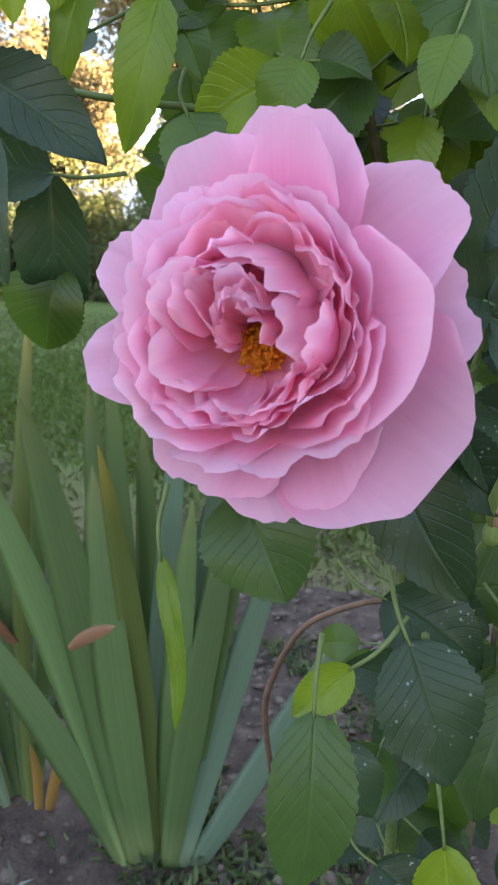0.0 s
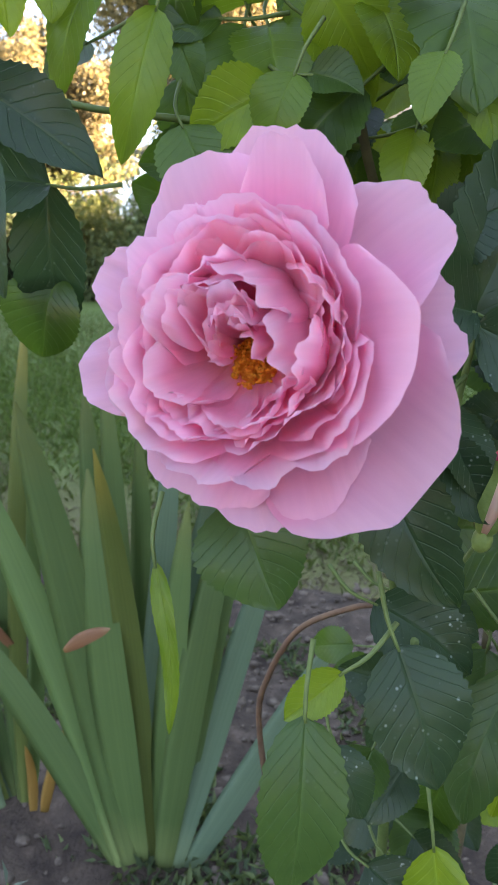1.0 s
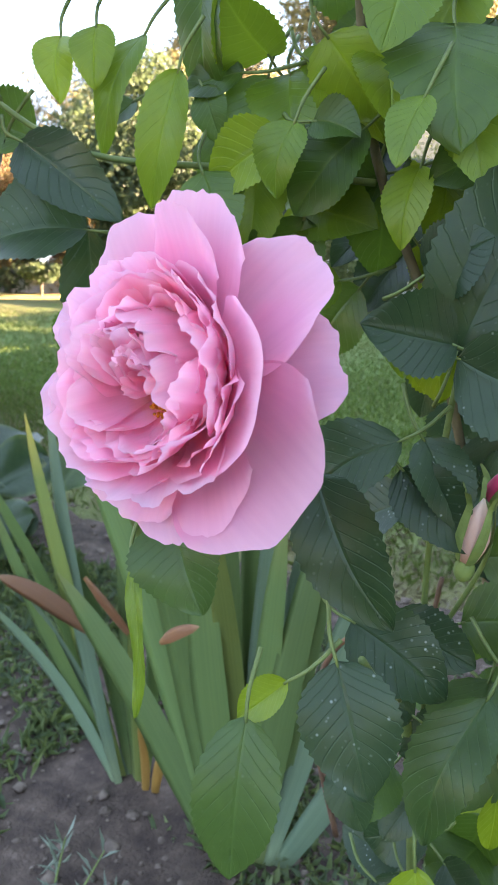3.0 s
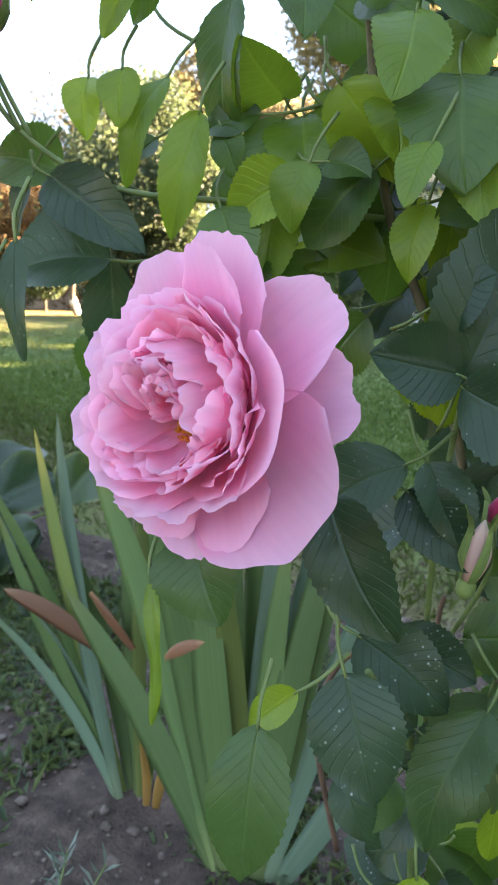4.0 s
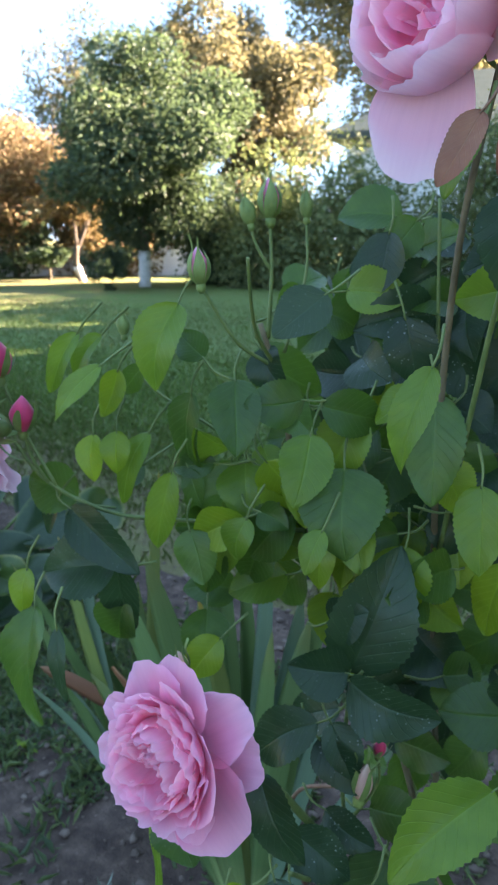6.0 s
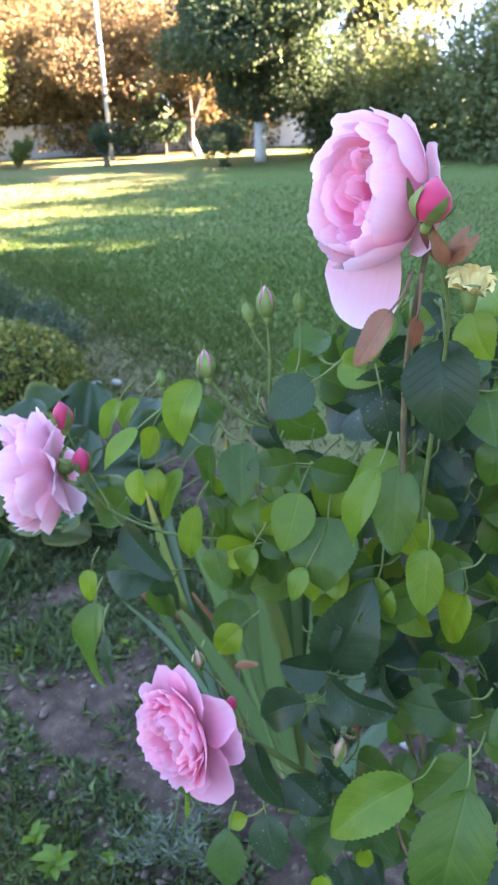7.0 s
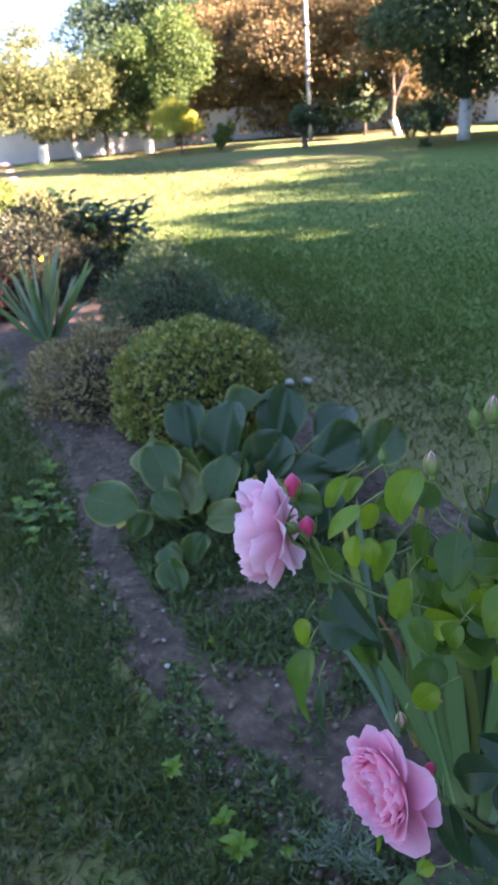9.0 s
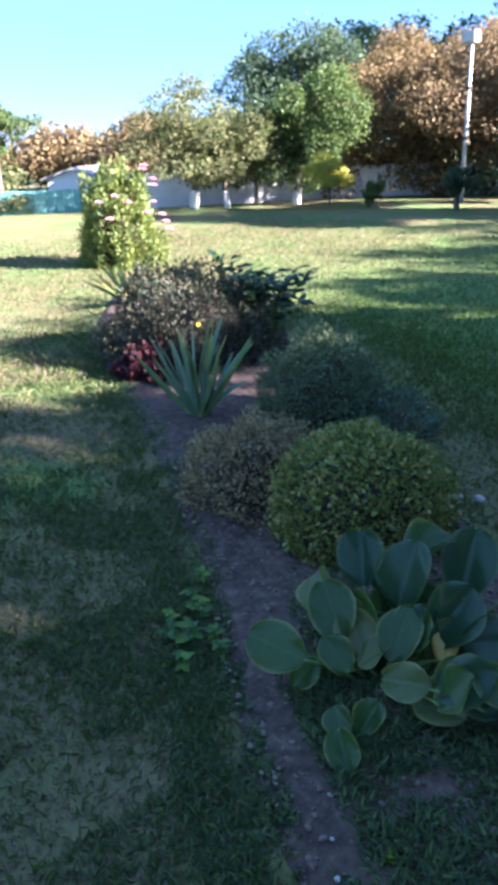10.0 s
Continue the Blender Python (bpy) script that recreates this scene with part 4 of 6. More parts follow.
def bloom(label, at, axis, style, seed, size=1.0):
    """A many-petalled cupped rose. The foot of the flower is at the point, its face along the axis."""
    rng = random.Random(seed)
    rot = frame_to(axis) * size
    O = Vector(at) - ROOT
    bm = bmesh.new()
    bmesh.ops.create_uvsphere(bm, u_segments=14, v_segments=9, radius=1)
    for q in bm.verts:
        q.co = O + rot @ Vector((q.co.x * 0.006, q.co.y * 0.006, q.co.z * 0.0075 - 0.0075))
    head = part("rose_bloom", bm, M_CALYX, rose_bush, label)
    for i in range(5):
        petal(head, rot, O, i * 72 + seed * 11, 24, 7, 95, 150, 9, 4, -5, 0.4, seed + i, M_CALYX, nu=5, nv=8, pointed=True).name = "sepal"
    guard, cupm, inner = (P_GUARD, P_CUP, P_INNER) if style == "main" else (P_PALE, P_PALE, P_CUP)
    k = [seed * 10]

    def pt(phi, L, W, th0, th1, cup, base=5.0, z0=0.0, ruf=1.0, mat=cupm, expo=1.0, notch=0.0, tilt=0.0, nu=17, nv=13, blunt=0.22, crumple=0.4):
        k[0] += 1
        petal(head, rot, O, phi, L, W, th0, th1, cup, base, z0, ruf, k[0], mat, expo, notch, tilt, nu, nv, False, blunt, crumple)

    if style == "main":
        # broad guard petals behind the cup
        pt(84, 57, 46, 74, 76, 60, 4, -2, 0.5, guard, blunt=0.36, crumple=0.3, nu=33, nv=17)
        pt(114, 52, 46, 74, 72, 60, 4, -1, 0.5, guard, blunt=0.34, crumple=0.3, nu=33, nv=17)
        pt(42, 57, 44, 80, 92, 34, 4, -4, 0.7, guard, blunt=0.4, crumple=0.4, nu=33, nv=17)
        pt(12, 52, 42, 84, 98, 50, 4, -6, 0.8, guard, notch=0.05, blunt=0.34, crumple=0.4, nu=33, nv=17)
        pt(-32, 57, 66, 82, 88, 70, 4, -4, 0.5, guard, blunt=0.36, crumple=0.3, nu=33, nv=17)
        pt(-66, 48, 50, 80, 82, 60, 4, -2, 0.6, guard, blunt=0.34, crumple=0.4, nu=33, nv=17)
        pt(-106, 45, 46, 78, 78, 45, 4, 0, 0.8, guard, notch=0.07, blunt=0.32, crumple=0.6, nu=33, nv=17)
        pt(-162, 49, 32, 78, 62, 26, 4, -1, 0.6, guard, blunt=0.36, crumple=0.4, nu=33, nv=17)
        pt(160, 48, 32, 78, 60, 26, 4, -1, 0.6, guard, blunt=0.36, crumple=0.4, nu=33, nv=17)
        pt(78, 56, 28, 84, 34, 30, 4, 0, 0.5, guard, blunt=0.36, crumple=0.5, nu=33, nv=17)
        # the large side petal whose rim turns out
        pt(0, 52, 56, 96, 30, 40, 5, 0, 0.4, guard, 0.8, blunt=0.34, crumple=0.25, nu=33, nv=17)
    elif style == "globe":
        # a drooping petal below, and a few that open at the back
        petal(head, frame_to((-0.3, -0.94, 0.1)) * size, O + rot @ Vector((0, 0, 0.014)), -100, 74, 56, 96, 88, 60, 5, 0, 0.25, 77, guard, 1.0, blunt=0.32)
        pt(20, 50, 44, 92, 50, 50, 4, -3, 0.5, guard)
        pt(-14, 50, 40, 94, 56, 44, 4, -3, 0.6, guard, notch=0.05)
        pt(58, 50, 46, 92, 30, 50, 4, -2, 0.4, guard)
        pt(150, 54, 48, 96, 10, 45, 4, -2, 0.5, guard)
        pt(-150, 54, 46, 96, 14, 42, 4, -2, 0.6, guard)
    else:
        for i in range(7):
            pt(i * 51 + rng.uniform(-14, 14), rng.uniform(44, 54), rng.uniform(36, 48), 98, rng.uniform(20, 62), 30, 4, -2, 1.2, guard, notch=rng.choice((0, 0, 0.06)), blunt=0.33, crumple=0.7, nu=25)
    if style == "side":
        # petals that have bent back under the flower
        for i in range(6):
            pt(i * 60 + 20, rng.uniform(34, 40), 40, 92, rng.uniform(96, 112), 34, 4, -2, 1.0, guard, blunt=0.34, crumple=0.7, nu=25)
        rings = ((7, 56, 46, 104, 6, 30, 0, 1.2, cupm), (7, 54, 42, 100, -4, 28, 1, 1.2, cupm), (6, 48, 40, 94, 2, 28, 3, 0.8, cupm), (6, 42, 36, 90, -4, 22, 5, 1.0, inner), (5, 34, 28, 84, -4, 16, 7, 1.1, inner))
    elif style == "globe":
        rings = ((6, 68, 62, 104, -20, 40, -1, 0.35, cupm), (6, 62, 56, 100, -28, 34, 1, 0.4, cupm), (6, 55, 46, 97, -28, 28, 3, 0.55, cupm), (5, 46, 38, 92, -22, 22, 5, 0.7, inner), (5, 38, 30, 86, -10, 16, 7, 0.9, inner))
    elif style == "main":
        rings = ((7, 45, 42, 97, 4, 36, 0, 0.6, cupm), (7, 42, 38, 96, 2, 32, 0, 0.6, cupm), (7, 39, 36, 95, -4, 27, 1, 0.7, cupm), (6, 36, 34, 93, -6, 23, 2, 0.7, inner), (6, 33, 30, 90, -8, 18, 3, 0.7, inner))
    else:
        rings = ((7, 46, 44, 96, 28, 38, 0, 0.7, cupm), (7, 44, 40, 92, 18, 33, 1, 0.85, cupm), (7, 40, 37, 88, 14, 27, 3, 1.0, cupm), (6, 35, 33, 84, 12, 21, 5, 1.2, inner), (6, 29, 28, 80, 10, 16, 7, 1.3, inner), (5, 24, 24, 74, 6, 12, 8, 1.4, inner))
    for n_, L, W, a0, a1, cup, z0, ruf, mat in rings:
        ph = rng.uniform(0, 360)
        for i in range(n_):
            pt(ph + i * 360 / n_ + rng.uniform(-13, 13), L * rng.uniform(0.9, 1.07), W * rng.uniform(0.85, 1.15), a0, a1 + rng.uniform(-12, 12), cup * rng.uniform(0.8, 1.3), 4.5, z0, ruf, mat, 1.0, rng.choice((0, 0, 0.05, 0.09)), rng.uniform(-0.12, 0.12), blunt=0.1 if style == "globe" else 0.22, crumple={"main": 0.9, "side": 1.1}.get(style, 0.5), nu=21, nv=14)
    # crumpled petals in quarters, round an open eye
    if style == "main":
        folds = ((20, 17, 28, 26, 28, -45, 13), (50, 18, 28, 24, 25, -50, 12), (-5, 21, 27, 22, 30, -30, 13), (75, 20, 28, 26, 25, -50, 12), (35, 24, 26, 26, 30, -25, 14),
                 (100, 18, 28, 28, 22, -50, 13), (125, 20, 28, 26, 24, -40, 13), (88, 11, 27, 20, 12, -45, 8), (110, 8, 27, 17, 10, -35, 7),
                 (105, 3, 27, 18, -4, 12, 8), (150, 8, 29, 20, 16, 4, 9), (82, 6, 28, 17, 6, 18, 7), (128, 12, 28, 20, 14, -12, 9), (60, 7, 26, 16, 10, -25, 6), (140, 6, 27, 18, 5, -20, 7), (95, 4, 26, 15, 0, 30, 6), (30, 9, 24, 14, 5, -30, 6),
                 (150, 7, 33, 26, 45, -5, 14), (175, 8, 31, 26, 50, 0, 14), (200, 8, 30, 25, 52, 2, 13), (165, 4, 28, 20, 35, -10, 9), (172, 4, 20, 11, -6, 20, 5), (190, 5, 18, 11, 10, 0, 5),
                 (228, 7, 28, 24, 68, -2, 13), (255, 8, 25, 24, 74, 5, 13), (280, 8, 24, 24, 76, 4, 12), (305, 9, 25, 22, 72, 0, 12), (330, 11, 26, 20, 60, -15, 11))
        for phi, rr, L, W, a0, a1, cup in folds:
            pt(phi + rng.uniform(-4, 4), L, W, a0, a1, cup, rr, 3, 0.7, inner, 1.0, rng.choice((0, 0.08)), rng.uniform(-0.2, 0.2), 17, 13, 0.26, 1.0)
    else:
        for i in range(20):
            pt(rng.uniform(0, 360), rng.uniform(22, 31), rng.uniform(18, 27), rng.uniform(20, 55), rng.uniform(-50, 25), rng.uniform(6, 12), rng.uniform(3.0, 15.0), 4, 0.95, inner, 1.0, rng.choice((0, 0.1)), rng.uniform(-0.35, 0.35), 13, 11, 0.22, 0.8)
    bm = bmesh.new()
    for i in range(170):
        a, rr = rng.uniform(0, 6.283), 7.0 * rng.random() ** 0.5
        p0 = Vector((rr * math.cos(a) * 0.6 + 1.0, rr * math.sin(a) * 0.6 - 3, 1))
        p1 = Vector((rr * math.cos(a) + 2.0, rr * math.sin(a) - 5.0, rng.uniform(6, 10)))
        for q, s in ((p0.lerp(p1, 0.5), 0.3), (p1, 0.62)):
            g = bmesh.ops.create_icosphere(bm, subdivisions=1, radius=s * 0.001)
            for vv in g["verts"]:
                vv.co = O + rot @ (q * 0.001 + vv.co * (1.0 if s > 0.5 else 1.6))
    g = bmesh.ops.create_uvsphere(bm, u_segments=12, v_segments=6, radius=0.0085)
    for vv in g["verts"]:
        vv.co = O + rot @ Vector((vv.co.x + 0.0015, vv.co.y - 0.004, vv.co.z * 0.45 + 0.002))
    part("eye", bm, M_STAMEN, head, "orange-yellow stamens")
    return head


def bud(at, axis, length, kind="green", fat=0.42, label=""):
    """A closed bud: its foot is at the point. Sepals clasp the petals, their tips free."""
    rot = frame_to(axis)
    O = Vector(at) - ROOT
    Lm = length * 1000
    body = {"green": M_CALYX, "pink": P_CUP, "red": P_RED, "faded": P_FADED}[kind]
    prof = [(0.0, 0.12), (0.05, 0.3), (0.2, 0.42), (0.42, 0.5), (0.65, 0.4), (0.85, 0.2), (1.0, 0.03)]
    q = smooth_path([(r, 0, h) for h, r in prof], 3)
    tw = 14
    rows = [[O + rot @ (Vector((c.x * math.cos(6.2832 * i / tw + c.z * 1.2), c.x * math.sin(6.2832 * i / tw + c.z * 1.2), 0)) * fat * 2 * length * (1 + 0.06 * math.cos(3 * 6.2832 * i / tw)) + Vector((0, 0, c.z * length))) for i in range(tw + 1)] for c in q]
    ob = part("rosebud", uv_grid("rosebud", rows, tw + 1, len(rows)), body, rose_bush, label)
    hip = bmesh.new()
    bmesh.ops.create_uvsphere(hip, u_segments=10, v_segments=7, radius=1)
    for v in hip.verts:
        v.co = O + rot @ (Vector((v.co.x * 0.15, v.co.y * 0.15, v.co.z * 0.2 - 0.1)) * length)
    part("hip", hip, M_CALYX, ob)
    def body_r(h):
        return float(np.interp(h, [c[0] for c in prof], [c[1] for c in prof])) * fat * 2

    half = {"green": 0.72, "pink": 0.58}.get(kind, 0.3)
    for i in range(5):
        a0 = i * 1.2566 + 0.2
        end = _lr.uniform(1.12, 1.38) if kind != "red" else _lr.uniform(0.55, 0.9)
        flare = _lr.uniform(0.0, 0.22) if kind in ("green", "pink") else _lr.uniform(0.1, 0.5)
        rows = []
        for j in range(11):
            h = -0.05 + (end + 0.05) * j / 10
            q = (h + 0.05) / (end + 0.05)
            r = body_r(min(h, 0.95)) * 1.06 + 0.02 + flare * q ** 3
            if h > 0.95:
                r = max(0.012, r)
            da = half * (1 - q ** 2.2) + 0.05
            if h > 0.9:
                da = 0.35 * (1 - q) + 0.1
            rows.append([O + rot @ (Vector((math.cos(a0 + da * u + h * 0.4), math.sin(a0 + da * u + h * 0.4), 0)) * r * length + Vector((0, 0, h * length))) for u in (-1, -0.5, 0, 0.5, 1)])
        part("sepal", uv_grid("sepal", rows, 5, 11), M_CALYX, ob)
    return ob


MAIN_AXIS = (-0.36, -0.91, 0.2)
bloom("fully open pink double rose with an orange eye", (0.275, 0.384, 0.651), MAIN_AXIS, "main", 3)
bloom("pale pink double rose with one drooping petal", (0.408, 0.475, 1.042), (-0.70, -0.68, 0.20), "globe", 7, 1.06)
bloom("pale pink double rose turned away", (0.096, 0.482, 0.803), (-0.86, -0.46, -0.16), "side", 12, 1.2)
bud((0.106, 0.49, 0.842), (0.05, -0.1, 1), 0.027, "red", 0.34, "dark red opening rosebud")
bud((0.126, 0.482, 0.806), (0.15, -0.15, 1), 0.026, "red", 0.34, "dark red opening rosebud")
bud((0.432, 0.428, 1.037), (0.2, -0.1, 1), 0.024, "red", 0.48, "crimson opening rosebud")
bud((0.257, 0.487, 0.908), (-0.1, 0, 1), 0.022, "pink", 0.31, "plump green rosebud showing a little pink")
bud((0.295, 0.46, 0.924), (0, 0, 1), 0.02, "green", 0.28)
bud((0.291, 0.527, 0.948), (-0.05, 0, 1), 0.024, "pink", 0.31, "plump green rosebud showing a little pink")
bud((0.279, 0.522, 0.944), (-0.25, 0, 1), 0.017, "green", 0.28)
bud((0.311, 0.545, 0.948), (-0.05, 0, 1), 0.017, "green", 0.24)
bud((0.17, 0.558, 0.865), (-0.1, 0, 1), 0.017, "green", 0.26)
bud((0.258, 0.437, 0.664), (-0.1, -0.1, 1), 0.018, "faded", 0.32, "faded brown-pink spent bud")
bud((0.300, 0.410, 0.655), (0.1, -0.1, 1), 0.016, "red", 0.3, "dark red rosebud")
bud((0.380, 0.489, 0.592), (0.2, -0.3, 0.9), 0.018, "red", 0.25, "small red spent bud with thin sepals")
bud((0.371, 0.47, 0.57), (0.15, -0.1, 1), 0.03, "faded", 0.22, "faded pink-white withered bud")


def canes():
    def c(r0, r1, mat, *pts):
        stem("cane", [Vector(p) - ROOT for p in pts], r0, r1, mat, rose_bush, 7, 8)
    c(0.0032, 0.0018, M_OLDCANE, (0.42, 0.66, -0.02), (0.43, 0.63, 0.3), (0.41, 0.57, 0.65), (0.405, 0.53, 0.80), (0.41, 0.49, 0.93), (0.424, 0.474, 1.02))
    c(0.0019, 0.0012, M_CANE, (0.41, 0.55, 0.72), (0.43, 0.49, 0.88), (0.443, 0.45, 0.98), (0.432, 0.428, 1.037))
    c(0.0034, 0.0018, M_OLDCANE, (0.44, 0.66, -0.02), (0.42, 0.64, 0.35), (0.36, 0.58, 0.62), (0.315, 0.54, 0.74), (0.30, 0.53, 0.83), (0.285, 0.525, 0.88))
    c(0.0018, 0.0012, M_CANE, (0.315, 0.54, 0.73), (0.25, 0.525, 0.735), (0.18, 0.51, 0.74), (0.135, 0.495, 0.765), (0.116, 0.485, 0.797))
    c(0.0014, 0.001, M_CANE, (0.135, 0.495, 0.765), (0.128, 0.487, 0.785), (0.126, 0.482, 0.804))
    c(0.0014, 0.001, M_CANE, (0.14, 0.497, 0.762), (0.118, 0.497, 0.80), (0.106, 0.491, 0.84))
    c(0.0015, 0.0011, M_CANE, (0.295, 0.53, 0.85), (0.275, 0.505, 0.87), (0.257, 0.488, 0.906))
    c(0.0015, 0.0011, M_CANE, (0.295, 0.53, 0.85), (0.29, 0.495, 0.88), (0.295, 0.46, 0.924))
    c(0.0015, 0.0011, M_CANE, (0.29, 0.527, 0.87), (0.292, 0.527, 0.91), (0.291, 0.527, 0.946))
    c(0.0012, 0.0009, M_CANE, (0.291, 0.527, 0.915), (0.283, 0.523, 0.93), (0.279, 0.522, 0.942))
    c(0.0013, 0.0008, M_CANE, (0.30, 0.532, 0.86), (0.312, 0.54, 0.91), (0.311, 0.545, 0.948))
    c(0.0013, 0.0008, M_CANE, (0.25, 0.54, 0.80), (0.19, 0.552, 0.83), (0.17, 0.558, 0.863))
    c(0.0035, 0.0022, M_CANE, (0.37, 0.60, 0.15), (0.355, 0.54, 0.42), (0.33, 0.45, 0.57), (0.30, 0.405, 0.635), (0.282, 0.391, 0.65))
    c(0.0013, 0.0009, M_CANE, (0.31, 0.42, 0.61), (0.285, 0.437, 0.64), (0.26, 0.438, 0.662))
    c(0.0013, 0.0009, M_CANE, (0.305, 0.413, 0.625), (0.304, 0.412, 0.64), (0.300, 0.410, 0.653))
    c(0.0018, 0.0012, M_CANE, (0.36, 0.54, 0.45), (0.355, 0.50, 0.55), (0.36, 0.482, 0.64), (0.368, 0.48, 0.66))
    c(0.0014, 0.001, M_CANE, (0.36, 0.53, 0.5), (0.38, 0.5, 0.56), (0.380, 0.49, 0.59))
    c(0.0022, 0.0016, M_CANE, (0.352, 0.50, 0.49), (0.345, 0.455, 0.51), (0.335, 0.42, 0.545))
    c(0.0015, 0.001, M_TWIG, (0.4, 0.55, 0.5), (0.43, 0.46, 0.52), (0.455, 0.405, 0.555))
    c(0.0018, 0.0012, M_CANE, (0.41, 0.57, 0.7), (0.40, 0.565, 0.86), (0.395, 0.56, 0.96))
    c(0.0018, 0.0012, M_CANE, (0.50, 0.6, 0.75), (0.48, 0.58, 0.88), (0.465, 0.57, 0.98))
    c(0.006, 0.003, M_OLDCANE, (0.50, 0.70, -0.02), (0.52, 0.64, 0.4), (0.5, 0.6, 0.8))
    c(0.005, 0.003, M_OLDCANE, (0.62, 0.78, -0.02), (0.6, 0.7, 0.45), (0.62, 0.66, 0.85))
    c(0.0024, 0.0014, M_TWIG, (0.30, 0.69, 0.24), (0.284, 0.645, 0.36), (0.288, 0.62, 0.412), (0.305, 0.60, 0.457), (0.335, 0.58, 0.483), (0.357, 0.57, 0.493), (0.363, 0.56, 0.526))


canes()
# young red leaves and the dry flower by the upper bloom
for _i in range(6):
    _a = _i * 1.05
    leaflet((0.443, 0.437, 1.012), (0.443 + 0.016 * math.cos(_a), 0.437 + 0.01 * math.sin(_a), 1.03 + 0.006 * math.sin(_a * 2)), 0.008, "brown", stalk=False)
dry = part("dry_bloom", tube("dry_bloom", [Vector((0.456, 0.442, 0.985)) - ROOT, Vector((0.456, 0.441, 1.0)) - ROOT], [0.003, 0.006], 8), M_CALYX, rose_bush, "withered yellow-brown bloom")
for _i in range(9):
    petal(dry, frame_to((0.2, -0.4, 1)), Vector((0.456, 0.441, 0.998)) - ROOT, _i * 41, 14, 12, 70, 10 + 9 * (_i % 5), 9, 2, 0, 1.8, _i, M_DRY, nu=7, nv=7)

# leaflets, each from its foot to its tip, with its width
leaflet((0.231, 0.515, 0.893), (0.214, 0.498, 0.837), 0.032, "pale")
leaflet((0.237, 0.520, 0.831), (0.226, 0.530, 0.764), 0.035, "mid")
leaflet((0.272, 0.510, 0.844), (0.282, 0.480, 0.800), 0.031, "mid")
leaflet((0.265, 0.580, 0.852), (0.315, 0.596, 0.819), 0.038, "mid")
leaflet((0.284, 0.530, 0.863), (0.304, 0.520, 0.835), 0.025, "dark")
leaflet((0.300, 0.530, 0.831), (0.325, 0.497, 0.813), 0.025, "mid")
leaflet((0.326, 0.500, 0.813), (0.324, 0.470, 0.774), 0.032, "pale")
leaflet((0.347, 0.510, 0.789), (0.354, 0.475, 0.741), 0.051, "mid")
leaflet((0.358, 0.540, 0.756), (0.365, 0.520, 0.715), 0.031, "pale")
leaflet((0.401, 0.460, 0.867), (0.384, 0.440, 0.811), 0.021, "pale")
leaflet((0.401, 0.520, 0.840), (0.404, 0.500, 0.771), 0.036, "mid")
leaflet((0.438, 0.470, 0.959), (0.447, 0.450, 0.897), 0.043, "dark")
leaflet((0.378, 0.550, 0.884), (0.389, 0.544, 0.840), 0.032, "fleck")
leaflet((0.433, 0.490, 0.791), (0.432, 0.471, 0.740), 0.030, "pale")
leaflet((0.359, 0.485, 0.655), (0.387, 0.500, 0.741), 0.050, "dark")
leaflet((0.359, 0.475, 0.660), (0.322, 0.460, 0.668), 0.032, "dark")
leaflet((0.360, 0.475, 0.655), (0.419, 0.465, 0.638), 0.038, "fleck")
leaflet((0.340, 0.475, 0.619), (0.292, 0.475, 0.580), 0.033, "dark")
leaflet((0.341, 0.475, 0.607), (0.372, 0.460, 0.578), 0.026, "fleck")
leaflet((0.326, 0.460, 0.541), (0.369, 0.450, 0.517), 0.032, "fleck")
leaflet((0.449, 0.400, 0.650), (0.399, 0.360, 0.615), 0.034, "pale")
leaflet((0.393, 0.480, 0.518), (0.427, 0.460, 0.479), 0.042, "deep")
leaflet((0.384, 0.450, 0.521), (0.363, 0.430, 0.462), 0.028, "deep")
leaflet((0.491, 0.360, 0.706), (0.487, 0.330, 0.614), 0.045, "mid")
leaflet((0.465, 0.500, 0.631), (0.418, 0.500, 0.627), 0.039, "mid")
leaflet((0.481, 0.450, 0.636), (0.448, 0.420, 0.599), 0.037, "mid")
leaflet((0.362, 0.460, 0.425), (0.368, 0.450, 0.371), 0.028, "yel")
leaflet((0.163, 0.500, 0.873), (0.136, 0.500, 0.828), 0.016, "pale")
leaflet((0.176, 0.510, 0.871), (0.151, 0.510, 0.837), 0.016, "pale")
leaflet((0.184, 0.490, 0.853), (0.158, 0.465, 0.822), 0.015, "pale")
leaflet((0.187, 0.510, 0.847), (0.171, 0.510, 0.812), 0.018, "yel")
leaflet((0.202, 0.520, 0.849), (0.177, 0.530, 0.823), 0.016, "mid")
leaflet((0.200, 0.530, 0.798), (0.179, 0.517, 0.744), 0.020, "pale")
leaflet((0.225, 0.510, 0.776), (0.212, 0.505, 0.715), 0.021, "pale")
leaflet((0.148, 0.515, 0.748), (0.103, 0.515, 0.760), 0.035, "mid")
leaflet((0.134, 0.510, 0.748), (0.118, 0.514, 0.715), 0.018, "dark")
leaflet((0.183, 0.500, 0.704), (0.129, 0.484, 0.699), 0.048, "dark")
leaflet((0.178, 0.510, 0.707), (0.180, 0.530, 0.633), 0.030, "dark")
leaflet((0.125, 0.475, 0.705), (0.122, 0.469, 0.672), 0.020, "yel")
leaflet((0.142, 0.455, 0.687), (0.146, 0.432, 0.605), 0.035, "mid")
leaflet((0.283, 0.580, 0.882), (0.309, 0.600, 0.889), 0.032, "mid")
leaflet((0.320, 0.570, 0.885), (0.343, 0.580, 0.873), 0.036, "mid")
leaflet((0.287, 0.600, 0.893), (0.310, 0.620, 0.911), 0.032, "mid")
leaflet((0.247, 0.520, 0.856), (0.225, 0.530, 0.872), 0.021, "mid")
leaflet((0.411, 0.550, 0.798), (0.442, 0.550, 0.762), 0.035, "mid")
